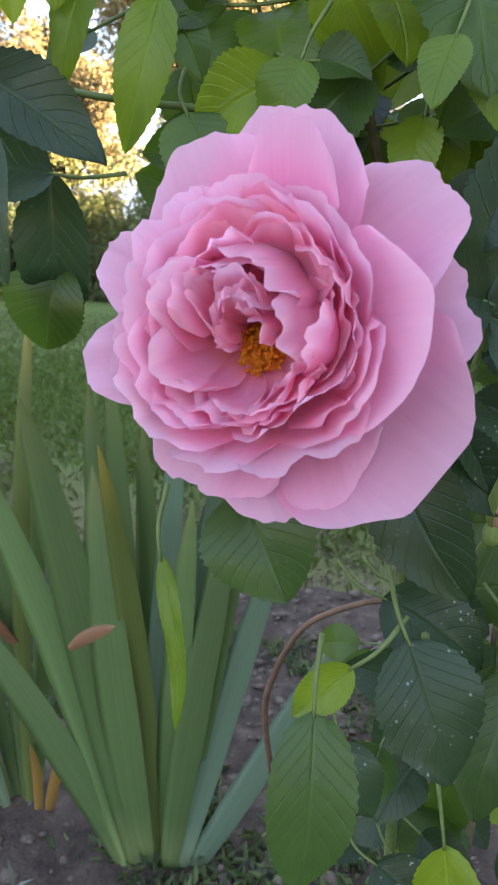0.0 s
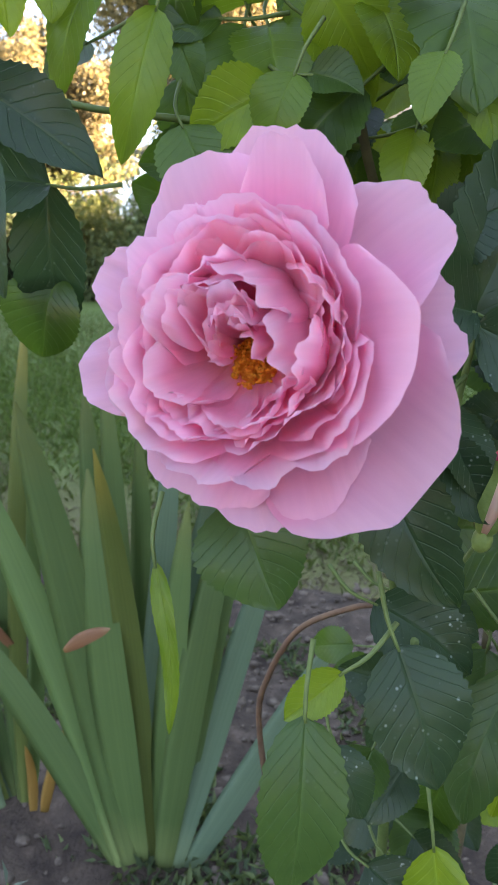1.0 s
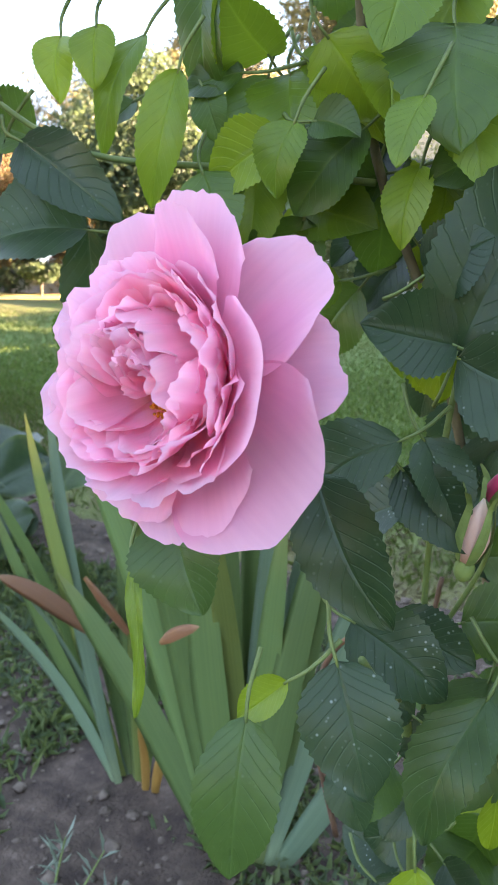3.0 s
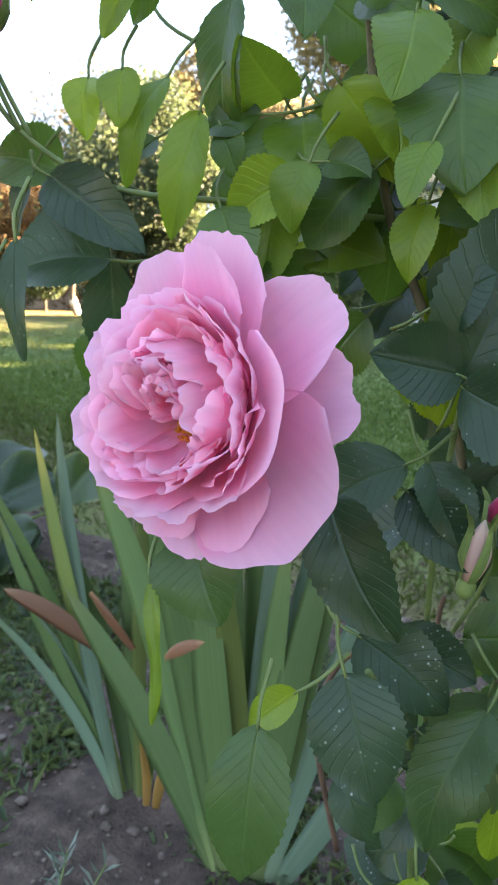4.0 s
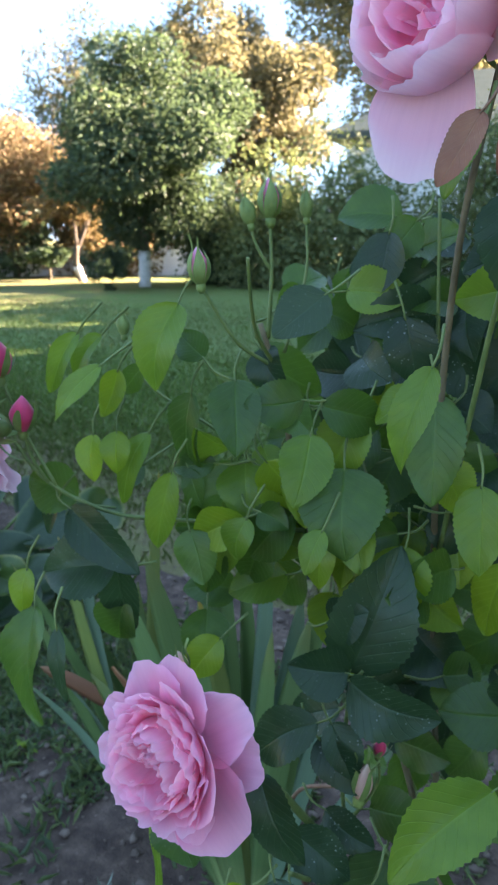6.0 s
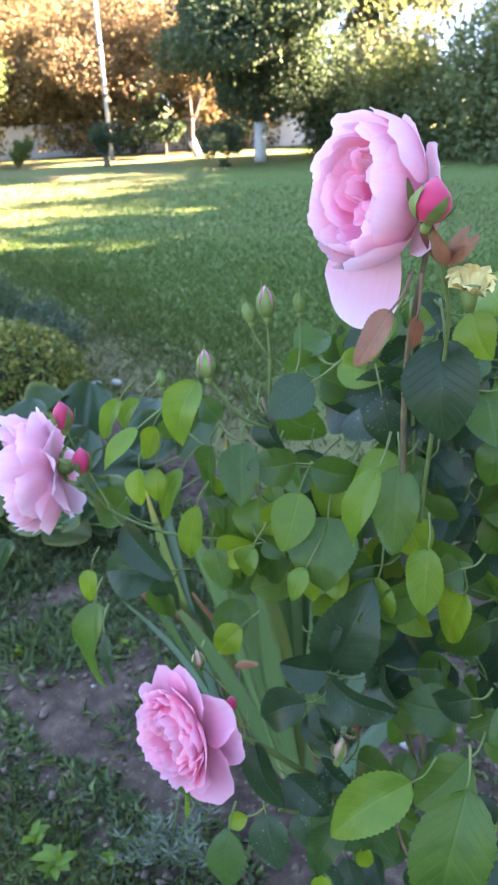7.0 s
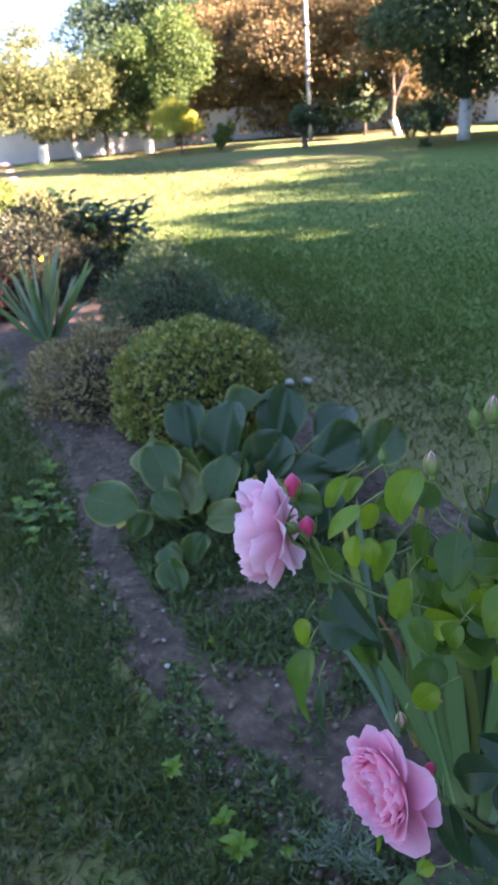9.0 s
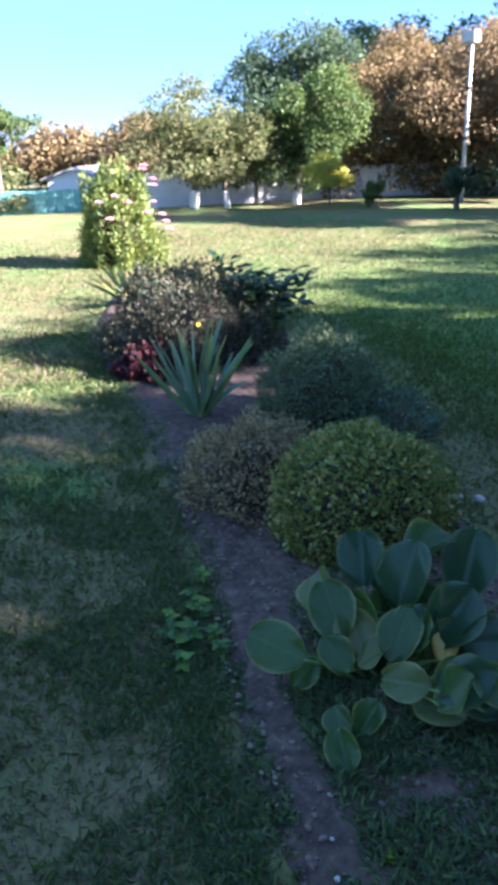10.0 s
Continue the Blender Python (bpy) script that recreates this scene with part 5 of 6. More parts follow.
leaflet((0.457, 0.500, 0.772), (0.441, 0.490, 0.766), 0.027, "mid")
leaflet((0.456, 0.540, 0.721), (0.446, 0.550, 0.660), 0.031, "yel")
leaflet((0.351, 0.560, 0.780), (0.320, 0.570, 0.774), 0.032, "mid")
leaflet((0.232, 0.550, 0.760), (0.242, 0.550, 0.722), 0.029, "mid")
leaflet((0.260, 0.540, 0.746), (0.256, 0.530, 0.691), 0.028, "pale")
leaflet((0.345, 0.580, 0.703), (0.366, 0.570, 0.674), 0.034, "mid")
leaflet((0.412, 0.580, 0.823), (0.440, 0.570, 0.805), 0.035, "dark")
leaflet((0.336, 0.620, 0.833), (0.294, 0.640, 0.831), 0.034, "dark")
leaflet((0.419, 0.550, 0.623), (0.448, 0.560, 0.626), 0.033, "mid")
leaflet((0.374, 0.520, 0.520), (0.419, 0.500, 0.538), 0.034, "mid")
leaflet((0.417, 0.415, 0.990), (0.399, 0.405, 0.958), 0.017, "brown")
leaflet((0.415, 0.430, 0.983), (0.402, 0.430, 0.953), 0.015, "pale")
leaflet((0.429, 0.430, 0.983), (0.427, 0.430, 0.963), 0.008, "brown")
leaflet((0.314, 0.420, 0.615), (0.345, 0.405, 0.564), 0.029, "dark")
leaflet((0.327, 0.410, 0.548), (0.343, 0.395, 0.503), 0.033, "fleck")
leaflet((0.296, 0.400, 0.525), (0.296, 0.385, 0.462), 0.029, "deep")
leaflet((0.309, 0.410, 0.537), (0.289, 0.410, 0.517), 0.014, "yel")
leaflet((0.270, 0.390, 0.605), (0.284, 0.380, 0.573), 0.031, "deep")
leaflet((0.349, 0.475, 0.621), (0.369, 0.465, 0.586), 0.024, "fleck")
leaflet((0.343, 0.500, 0.529), (0.381, 0.490, 0.512), 0.027, "fleck")
leaflet((0.388, 0.500, 0.502), (0.376, 0.480, 0.442), 0.044, "deep")
leaflet((0.395, 0.480, 0.459), (0.395, 0.480, 0.424), 0.015, "yel")
leaflet((0.321, 0.500, 0.446), (0.336, 0.490, 0.413), 0.022, "fleck")
leaflet((0.241, 0.420, 0.570), (0.249, 0.400, 0.514), 0.007, "pale")
leaflet((0.283, 0.500, 0.751), (0.274, 0.496, 0.720), 0.022, "pale")
leaflet((0.289, 0.510, 0.753), (0.311, 0.500, 0.747), 0.019, "mid")
leaflet((0.339, 0.480, 0.756), (0.330, 0.470, 0.728), 0.017, "pale")
leaflet((0.350, 0.500, 0.763), (0.364, 0.490, 0.723), 0.025, "pale")
leaflet((0.260, 0.540, 0.779), (0.252, 0.530, 0.728), 0.034, "mid")
leaflet((0.230, 0.530, 0.773), (0.241, 0.520, 0.747), 0.017, "mid")
leaflet((0.190, 0.540, 0.770), (0.171, 0.530, 0.752), 0.021, "mid")
leaflet((0.337, 0.520, 0.735), (0.331, 0.510, 0.699), 0.020, "yel")
leaflet((0.349, 0.530, 0.734), (0.345, 0.520, 0.697), 0.018, "yel")
leaflet((0.360, 0.540, 0.731), (0.370, 0.530, 0.710), 0.019, "yel")
leaflet((0.336, 0.570, 0.703), (0.352, 0.560, 0.674), 0.021, "yel")
leaflet((0.300, 0.570, 0.791), (0.335, 0.560, 0.772), 0.025, "dark")
leaflet((0.297, 0.560, 0.753), (0.282, 0.550, 0.725), 0.022, "yel")
leaflet((0.319, 0.580, 0.757), (0.312, 0.570, 0.720), 0.029, "dark")
leaflet((0.261, 0.580, 0.746), (0.255, 0.570, 0.711), 0.027, "dark")
leaflet((0.366, 0.520, 0.775), (0.375, 0.510, 0.764), 0.019, "mid")
leaflet((0.283, 0.540, 0.792), (0.293, 0.530, 0.772), 0.020, "pale")
leaflet((0.311, 0.580, 0.810), (0.323, 0.570, 0.786), 0.025, "dark")
leaflet((0.160, 0.520, 0.796), (0.164, 0.510, 0.763), 0.018, "yel")
leaflet((0.179, 0.520, 0.800), (0.182, 0.510, 0.771), 0.020, "yel")
leaflet((0.344, 0.490, 0.688), (0.370, 0.480, 0.703), 0.029, "dark")
leaflet((0.251, 0.530, 0.779), (0.215, 0.530, 0.773), 0.018, "mid")
leaflet((0.148, 0.500, 0.745), (0.208, 0.485, 0.706), 0.029, "dark")
leaflet((0.192, 0.400, 0.707), (0.199, 0.390, 0.662), 0.010, "dark")
leaflet((0.180, 0.520, 0.667), (0.171, 0.520, 0.628), 0.036, "mid")


def inner_foliage():
    """Leaves in the depth of the bush and on its far side."""
    r = random.Random(9)

    def strew(n, x, y, z, lo, hi, kinds, skip=None):
        for i in range(n):
            b = Vector((r.uniform(*x), r.uniform(*y), r.uniform(*z)))
            if skip and skip(b):
                continue
            L = r.uniform(lo, hi)
            d = Vector((r.uniform(-0.8, 0.6), r.uniform(-0.6, 0.2), r.uniform(-1.0, 0.15))).normalized()
            leaflet(b, b + d * L, L * r.uniform(0.62, 0.78), r.choice(kinds))

    strew(150, (0.36, 0.85), (0.54, 0.85), (0.12, 0.93), 0.035, 0.055, ("mid", "mid", "dark", "dark", "pale", "yel", "fleck"))
    strew(170, (0.25, 0.56), (0.57, 0.76), (0.52, 0.9), 0.04, 0.06, ("mid", "dark", "dark", "fleck", "mid"), lambda b: (b.x < 0.3 and b.z > 0.78) or (b.x < 0.34 and b.z < 0.68))
    strew(70, (0.21, 0.43), (0.51, 0.6), (0.64, 0.86), 0.038, 0.052, ("mid", "mid", "pale", "mid", "yel"), lambda b: b.z > 0.74 + (b.x - 0.2) * 0.8)
    strew(42, (0.31, 0.56), (0.52, 0.63), (0.89, 0.985), 0.036, 0.05, ("mid", "dark", "dark", "mid", "pale", "fleck"), lambda b: b.z > 0.90 + (b.x - 0.3) * 0.75)
    strew(30, (0.46, 0.72), (0.42, 0.56), (0.3, 0.72), 0.04, 0.055, ("mid", "mid", "dark", "pale"))
    strew(30, (0.30, 0.42), (0.50, 0.6), (0.25, 0.5), 0.035, 0.05, ("mid", "dark", "fleck"), lambda b: b.x < 0.34)


inner_foliage()

# ---- plants of the bed ----
def blade_material(name, foot, mid, tip):
    m, n, l, b = blank(name)
    uv, u, v = uv_socket(n, l)
    oi = n.new("ShaderNodeObjectInfo")
    t = noise_tex(n, l, 20, 3)
    r = ramp(n, [(0.0, foot), (0.18, mid), (0.82, mid), (1.0, tip)])
    l.new(v, r.inputs["Fac"])
    mp = n.new("ShaderNodeMapping")
    mp.inputs["Scale"].default_value = (34, 1.2, 1)
    l.new(uv, mp.inputs["Vector"])
    st = n.new("ShaderNodeTexNoise")
    st.inputs["Scale"].default_value = 1.0
    l.new(mp.outputs["Vector"], st.inputs["Vector"])
    sr = ramp(n, [(0.3, (0.88, 0.9, 0.88)), (0.7, (1.08, 1.06, 1.04))])
    l.new(st.outputs["Fac"], sr.inputs["Fac"])
    hue = n.new("ShaderNodeHueSaturation")
    l.new(mixc(n, l, 1.0, r.outputs["Color"], sr.outputs["Color"], "MULTIPLY"), hue.inputs["Color"])
    l.new(math_node(n, l, "ADD", math_node(n, l, "MULTIPLY", oi.outputs["Random"], 0.5), 0.72), hue.inputs["Value"])
    l.new(hue.outputs["Color"], b.inputs["Base Color"])
    b.inputs["Roughness"].default_value, b.inputs["Specular IOR Level"].default_value = 0.5, 0.35
    bump(n, l, st.outputs["Fac"], 0.4, 0.001, b)
    tr = n.new("ShaderNodeBsdfTranslucent")
    l.new(hue.outputs["Color"], tr.inputs["Color"])
    mx = n.new("ShaderNodeMixShader")
    mx.inputs[0].default_value = 0.25
    l.new(b.outputs[0], mx.inputs[1])
    l.new(tr.outputs[0], mx.inputs[2])
    l.new(mx.outputs[0], n["Material Output"].inputs["Surface"])
    return m


M_IRIS = blade_material("iris_leaf", (0.3, 0.36, 0.14), (0.10, 0.19, 0.065), (0.17, 0.21, 0.07))
M_IRISBLUE = blade_material("iris_leaf_bluish", (0.28, 0.36, 0.2), (0.13, 0.23, 0.15), (0.17, 0.24, 0.13))
M_IRISYEL = blade_material("iris_leaf_yellowing", (0.26, 0.32, 0.1), (0.16, 0.22, 0.06), (0.5, 0.38, 0.09))
M_DEAD = blade_material("dead_leaf", (0.3, 0.13, 0.06), (0.27, 0.11, 0.06), (0.34, 0.17, 0.09))
M_ORANGE = blade_material("orange_leaf", (0.3, 0.2, 0.06), (0.36, 0.18, 0.05), (0.4, 0.22, 0.06))


def blade(parent, root, base, tip, width, mat, sag=0.0, curl=0.0, seed=0, name="leaf"):
    """A sword-shaped leaf with two faces and a thick middle."""
    b, t = Vector(base) - Vector(root), Vector(tip) - Vector(root)
    L = (t - b).length
    way = (t - b).normalized()
    rr = random.Random(seed)
    side = way.cross(Vector((rr.uniform(-0.5, 0.5), -1, rr.uniform(-0.2, 0.4)))).normalized()
    nor = side.cross(way)
    nv = 14
    rows = []
    for j in range(nv):
        v = j / (nv - 1)
        w = width * 0.5 * (0.42 + 0.58 * math.sin(math.pi * 0.5 * min(1, v * 2.2))) * max(0.02, (1 - v ** 4.5)) ** 0.75
        c = b + way * (L * v) + Vector((0, 0, 1)) * (sag * L * math.sin(math.pi * v)) + side * (curl * L * v * v * 0.35) + nor * (curl * L * math.sin(math.pi * v) * 0.25)
        th = 0.0022 * (1 - v * 0.7)
        rows.append([c + side * w * math.cos(a) + nor * th * math.sin(a) for a in (0, math.pi / 3, math.pi * 2 / 3, math.pi, math.pi * 4 / 3, math.pi * 5 / 3, math.pi * 2)])
    return part(name, uv_grid(name, rows, 7, nv), mat, parent)


def iris(label, root, tips, seed):
    """tips: places of the leaf tips, and widths."""
    t = thing("iris_plant", label, "iris", root, "iris clumps")
    rr = random.Random(seed)
    for i, (x, y, z, w, mat) in enumerate(tips):
        bx = root[0] + max(-0.022, min(0.022, (x - root[0]) * 0.13))
        blade(t, root, (bx, root[1] + rr.uniform(-0.012, 0.012), -0.005), (x, y, z), w, mat, rr.uniform(-0.01, 0.06), rr.uniform(-0.17, 0.17), seed * 50 + i)
    return t


def iris_by_chance(label, root, n, h, spread, seed, mats):
    rr = random.Random(seed)
    tips = []
    for i in range(n):
        a = rr.uniform(0, 6.283)
        s = spread * rr.uniform(0.25, 1.0)
        tips.append((root[0] + s * math.cos(a), root[1] + s * math.sin(a) * 0.7, h * rr.uniform(0.6, 1.0) * (1 - 0.35 * (s / spread) ** 2), rr.uniform(0.025, 0.04), rr.choice(mats)))
    return iris(label, root, tips, seed)


front_iris = iris("broad green iris fan with sword-shaped leaves", (0.18, 0.88, 0.02), (
    (0.052, 0.86, 0.546, 0.046, M_IRIS), (0.149, 0.84, 0.51, 0.028, M_IRISYEL), (-0.02, 0.9, 0.514, 0.036, M_IRIS), (-0.05, 0.87, 0.35, 0.034, M_IRIS),
    (0.2, 0.88, 0.449, 0.034, M_IRIS), (0.232, 0.9, 0.47, 0.036, M_IRIS), (0.262, 0.92, 0.52, 0.036, M_IRIS), (0.30, 0.93, 0.42, 0.032, M_IRISBLUE), (0.36, 0.92, 0.31, 0.032, M_IRISBLUE),
    (0.083, 0.89, 0.47, 0.044, M_IRIS)), 3)
iris("green and bluish iris leaves, some with yellow tips", (0.135, 0.985, 0.02), (
    (0.107, 0.975, 0.571, 0.04, M_IRIS), (0.19, 0.95, 0.576, 0.034, M_IRISBLUE), (0.061, 0.98, 0.538, 0.036, M_IRIS), (0.15, 0.98, 0.5, 0.036, M_IRIS), (0.24, 0.98, 0.45, 0.04, M_IRISBLUE)), 4)
side_iris = iris("splayed iris clump with yellowing and bluish leaves", (0.006, 0.972, 0.02), (
    (-0.154, 0.95, 0.507, 0.024, M_IRISYEL), (-0.2, 0.93, 0.403, 0.024, M_IRIS), (-0.153, 0.98, 0.521, 0.022, M_IRISBLUE), (-0.094, 0.97, 0.39, 0.024, M_IRIS), (-0.014, 0.95, 0.456, 0.028, M_IRIS),
    (0.03, 0.96, 0.455, 0.026, M_IRIS), (0.007, 0.95, 0.627, 0.022, M_IRISYEL), (-0.174, 0.91, 0.29, 0.026, M_IRISBLUE), (-0.19, 0.95, 0.472, 0.022, M_IRIS), (-0.12, 0.92, 0.30, 0.028, M_IRISBLUE)), 5)
blade(side_iris, (0.006, 0.972, 0.02), (-0.06, 0.95, 0.31), (0.02, 0.95, 0.23), 0.02, M_DEAD, 0.05, 0.2, 91, "dead_leaf")
blade(side_iris, (0.006, 0.972, 0.02), (-0.04, 0.94, 0.24), (-0.17, 0.92, 0.30), 0.026, M_DEAD, 0.1, 0.2, 93, "dead_leaf")
blade(side_iris, (0.006, 0.972, 0.02), (0.03, 0.96, 0.0), (0.055, 0.94, 0.17), 0.014, M_ORANGE, 0.0, 0.3, 94, "dead_leaf")
blade(side_iris, (0.006, 0.972, 0.02), (0.02, 0.95, 0.0), (0.035, 0.93, 0.13), 0.012, M_ORANGE, 0.0, -0.3, 95, "dead_leaf")
blade(front_iris, (0.18, 0.88, 0.02), (0.108, 0.785, 0.332), (0.15, 0.772, 0.366), 0.013, M_DEAD, 0.03, 0.2, 96, "dead_leaf")
iris_by_chance("iris clump with stiff pale-edged leaves", (-2.93, 2.34, 0.02), 34, 0.62, 0.46, 21, (M_IRISBLUE, M_IRIS, M_IRISYEL))
iris_by_chance("sunlit iris clump beside the far rose bush", (-5.95, 3.85, 0.02), 34, 0.48, 0.55, 22, (M_IRIS, M_IRISYEL, M_IRISBLUE))

# bergenia
BERG = {
    "green": leaf_material("bergenia_green", (0.024, 0.058, 0.015), (0.038, 0.081, 0.021), (0.064, 0.112, 0.030), (0.112, 0.225, 0.038), 0, 0.35, (0.225, 0.225, 0.068)),
    "dark": leaf_material("bergenia_dark", (0.012, 0.036, 0.017), (0.021, 0.053, 0.024), (0.036, 0.075, 0.034), (0.060, 0.150, 0.038), 0, 0.3, (0.090, 0.128, 0.045)),
    "olive": leaf_material("bergenia_olive", (0.075, 0.112, 0.038), (0.112, 0.143, 0.049), (0.150, 0.165, 0.068), (0.225, 0.225, 0.045), 0, 0.4, (0.270, 0.240, 0.075)),
    "rust": leaf_material("bergenia_rust", (0.4, 0.16, 0.04), (0.52, 0.27, 0.06), (0.42, 0.36, 0.09), (0.6, 0.3, 0.05), 0, 0.45),
}
bergenia = thing("bergenia_plant", "bergenia with large glossy paddle-shaped leaves, some rusting", "bergenia", (-0.9, 1.4, 0.02))


def paddle(c, size, facing, kind, turn=0.0, parent=None, root=(-0.9, 1.4, 0.02)):
    """A round leathery leaf about its middle, on a thick stalk from the root."""
    par = parent or bergenia
    r0 = Vector(root)
    rr = random.Random(int(abs(c[0] * 977 + c[1] * 733 + c[2] * 311) * 100))
    n = Vector(facing).normalized()
    home = Vector((root[0] + (c[0] - root[0]) * 0.35, root[1] + (c[1] - root[1]) * 0.35, 0.02))
    away = (Vector(c) - home)
    way = (away - n * away.dot(n)).normalized()
    way = Matrix.Rotation(turn, 3, n) @ way
    side = way.cross(n)
    nu, nv = 13, 15
    cupk, wv = rr.uniform(0.3, 1.5), rr.uniform(0, 6)
    rows = []
    for j in range(nv):
        v = j / (nv - 1)
        w = size * 0.5 * max(0.03, math.sin(math.pi * min(0.985, 0.04 + v * 0.95)) ** 0.5) * (0.8 + 0.22 * v)
        row = []
        for i in range(nu):
            u = i / (nu - 1) * 2 - 1
            h = cupk * abs(u * w) * 0.5 - size * 0.12 * (v - 0.4) ** 2 + size * 0.11 * math.sin(wv + 6 * v + 3 * u) * abs(u) ** 1.5
            row.append(Vector(c) - r0 + way * ((v - 0.5) * size * 1.12) + side * (u * w) + n * h)
        rows.append(row)
    ob = part("leaf", uv_grid("leaf", rows, nu, nv), BERG[kind], par)
    foot = Vector(c) - way * size * 0.55
    stem("leaf_stalk", [home - r0, home.lerp(foot, 0.55) - r0 + Vector((0, 0, 0.01)), foot - r0], 0.005, 0.0035, M_CALYX, par, 4, 6)
    return ob


paddle((-1.03, 1.13, 0.17), 0.15, (0.35, -0.75, 0.75), "green")
paddle((-1.012, 1.325, 0.2), 0.15, (0.3, -0.7, 0.6), "green")
paddle((-1.09, 1.37, 0.2), 0.14, (-0.2, -0.8, 0.6), "olive", 0.3)
paddle((-1.071, 1.51, 0.26), 0.15, (0.3, -0.6, 0.7), "dark")
paddle((-0.939, 1.55, 0.25), 0.17, (0.2, -0.8, 0.5), "dark")
paddle((-0.96, 1.68, 0.27), 0.15, (0.1, -0.3, 1.0), "green", -0.5)
paddle((-0.851, 1.72, 0.25), 0.18, (0.4, -0.6, 0.6), "dark", 0.3)
paddle((-0.776, 1.533, 0.2), 0.17, (0.5, -0.5, 0.6), "dark")
paddle((-0.884, 1.436, 0.14), 0.11, (0.2, -0.6, 0.8), "dark", 0.6)
paddle((-0.94, 1.26, 0.13), 0.10, (0.4, -0.5, 0.8), "green", -0.6)
paddle((-0.87, 1.33, 0.13), 0.09, (-0.2, -0.6, 0.8), "olive", 0.5)
paddle((-0.749, 1.31, 0.12), 0.11, (0.2, -0.7, 0.7), "olive")
paddle((-0.685, 1.409, 0.12), 0.10, (0.5, -0.6, 0.7), "olive", 0.8)
paddle((-0.747, 1.474, 0.15), 0.08, (0.1, -0.5, 0.9), "rust", 0.9)
paddle((-0.969, 1.173, 0.1), 0.08, (0.5, -0.6, 0.5), "green", 1.0)
paddle((-0.66, 1.56, 0.16), 0.16, (0.6, -0.4, 0.7), "dark", -0.4)
paddle((-0.62, 1.7, 0.2), 0.17, (0.5, -0.4, 0.8), "dark")
paddle((-0.52, 1.78, 0.2), 0.16, (0.6, -0.3, 0.8), "green", 0.5)
paddle((-0.70, 1.8, 0.24), 0.15, (0.2, -0.3, 1.0), "dark", 0.2)
paddle((-1.06, 1.2, 0.07), 0.07, (0.1, -0.5, 0.9), "rust", 0.4)
paddle((-0.8, 1.62, 0.12), 0.13, (0.3, -0.7, 0.4), "dark", 0.7)
paddle((-1.0, 1.42, 0.13), 0.12, (0.3, -0.8, 0.3), "dark", -0.3)
for _i in range(34):
    _q = random.Random(60 + _i)
    paddle((_q.uniform(-1.05, -0.5), _q.uniform(1.3, 1.75), _q.uniform(0.06, 0.2)), _q.uniform(0.1, 0.15), (_q.uniform(-0.3, 0.7), -0.7, _q.uniform(0.3, 0.9)), _q.choice(("dark", "dark", "green", "olive")), _q.uniform(-0.8, 0.8))
small_berg = thing("bergenia_plant", "young bergenia with three round green leaves", "bergenia", (-0.77, 1.13, 0.02))
paddle((-0.745, 1.075, 0.06), 0.09, (0.2, -0.6, 0.8), "green", 0, small_berg, (-0.77, 1.13, 0.02))
paddle((-0.765, 1.19, 0.075), 0.085, (0.3, -0.6, 0.8), "green", 0, small_berg, (-0.77, 1.13, 0.02))
paddle((-0.816, 1.135, 0.06), 0.08, (0.1, -0.6, 0.8), "green", 0, small_berg, (-0.77, 1.13, 0.02))

S_BOX = foliage("box_leaf", [(0.1, (0.067, 0.102, 0.028)), (0.5, (0.143, 0.188, 0.046)), (0.7, (0.252, 0.282, 0.069)), (0.88, (0.403, 0.282, 0.092))], (0.360, 0.392, 0.066), 0.28, 0.4, grain=30)
S_BROWN = foliage("brown_shrub_leaf", [(0.1, (0.140, 0.094, 0.055)), (0.5, (0.296, 0.203, 0.109)), (0.9, (0.374, 0.312, 0.140))], (0.390, 0.260, 0.104), 0.25, 0.6, grain=30)
S_SILVER = foliage("fine_shrub_leaf", [(0.1, (0.056, 0.090, 0.046)), (0.5, (0.100, 0.154, 0.072)), (0.9, (0.175, 0.230, 0.117))], (0.188, 0.282, 0.104), 0.2, 0.6, grain=30)
S_DARK = foliage("dark_shrub_leaf", [(0.1, (0.025, 0.035, 0.022)), (0.5, (0.045, 0.05, 0.028)), (0.9, (0.08, 0.075, 0.042))], (0.12, 0.12, 0.05), 0.2, 0.5, grain=30)
S_RED = foliage("red_leaf", [(0.1, (0.03, 0.010, 0.014)), (0.9, (0.07, 0.02, 0.026))], (0.12, 0.02, 0.03), 0.25, 0.5, grain=30)
S_TEAL = foliage("teal_leaf", [(0.1, (0.05, 0.09, 0.06)), (0.9, (0.10, 0.16, 0.10))], (0.12, 0.2, 0.1), 0.2, 0.6, grain=30)
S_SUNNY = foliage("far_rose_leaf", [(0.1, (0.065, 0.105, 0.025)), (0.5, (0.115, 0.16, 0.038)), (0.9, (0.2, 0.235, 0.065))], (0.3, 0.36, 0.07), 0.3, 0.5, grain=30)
# shade between the leaves, put into the colour of the shrubs' hearts
M_CORE = surface("shade_core", [(0.3, (0.02, 0.018, 0.012)), (0.7, (0.05, 0.042, 0.028))], 40, 0.95, 150, 0.004)


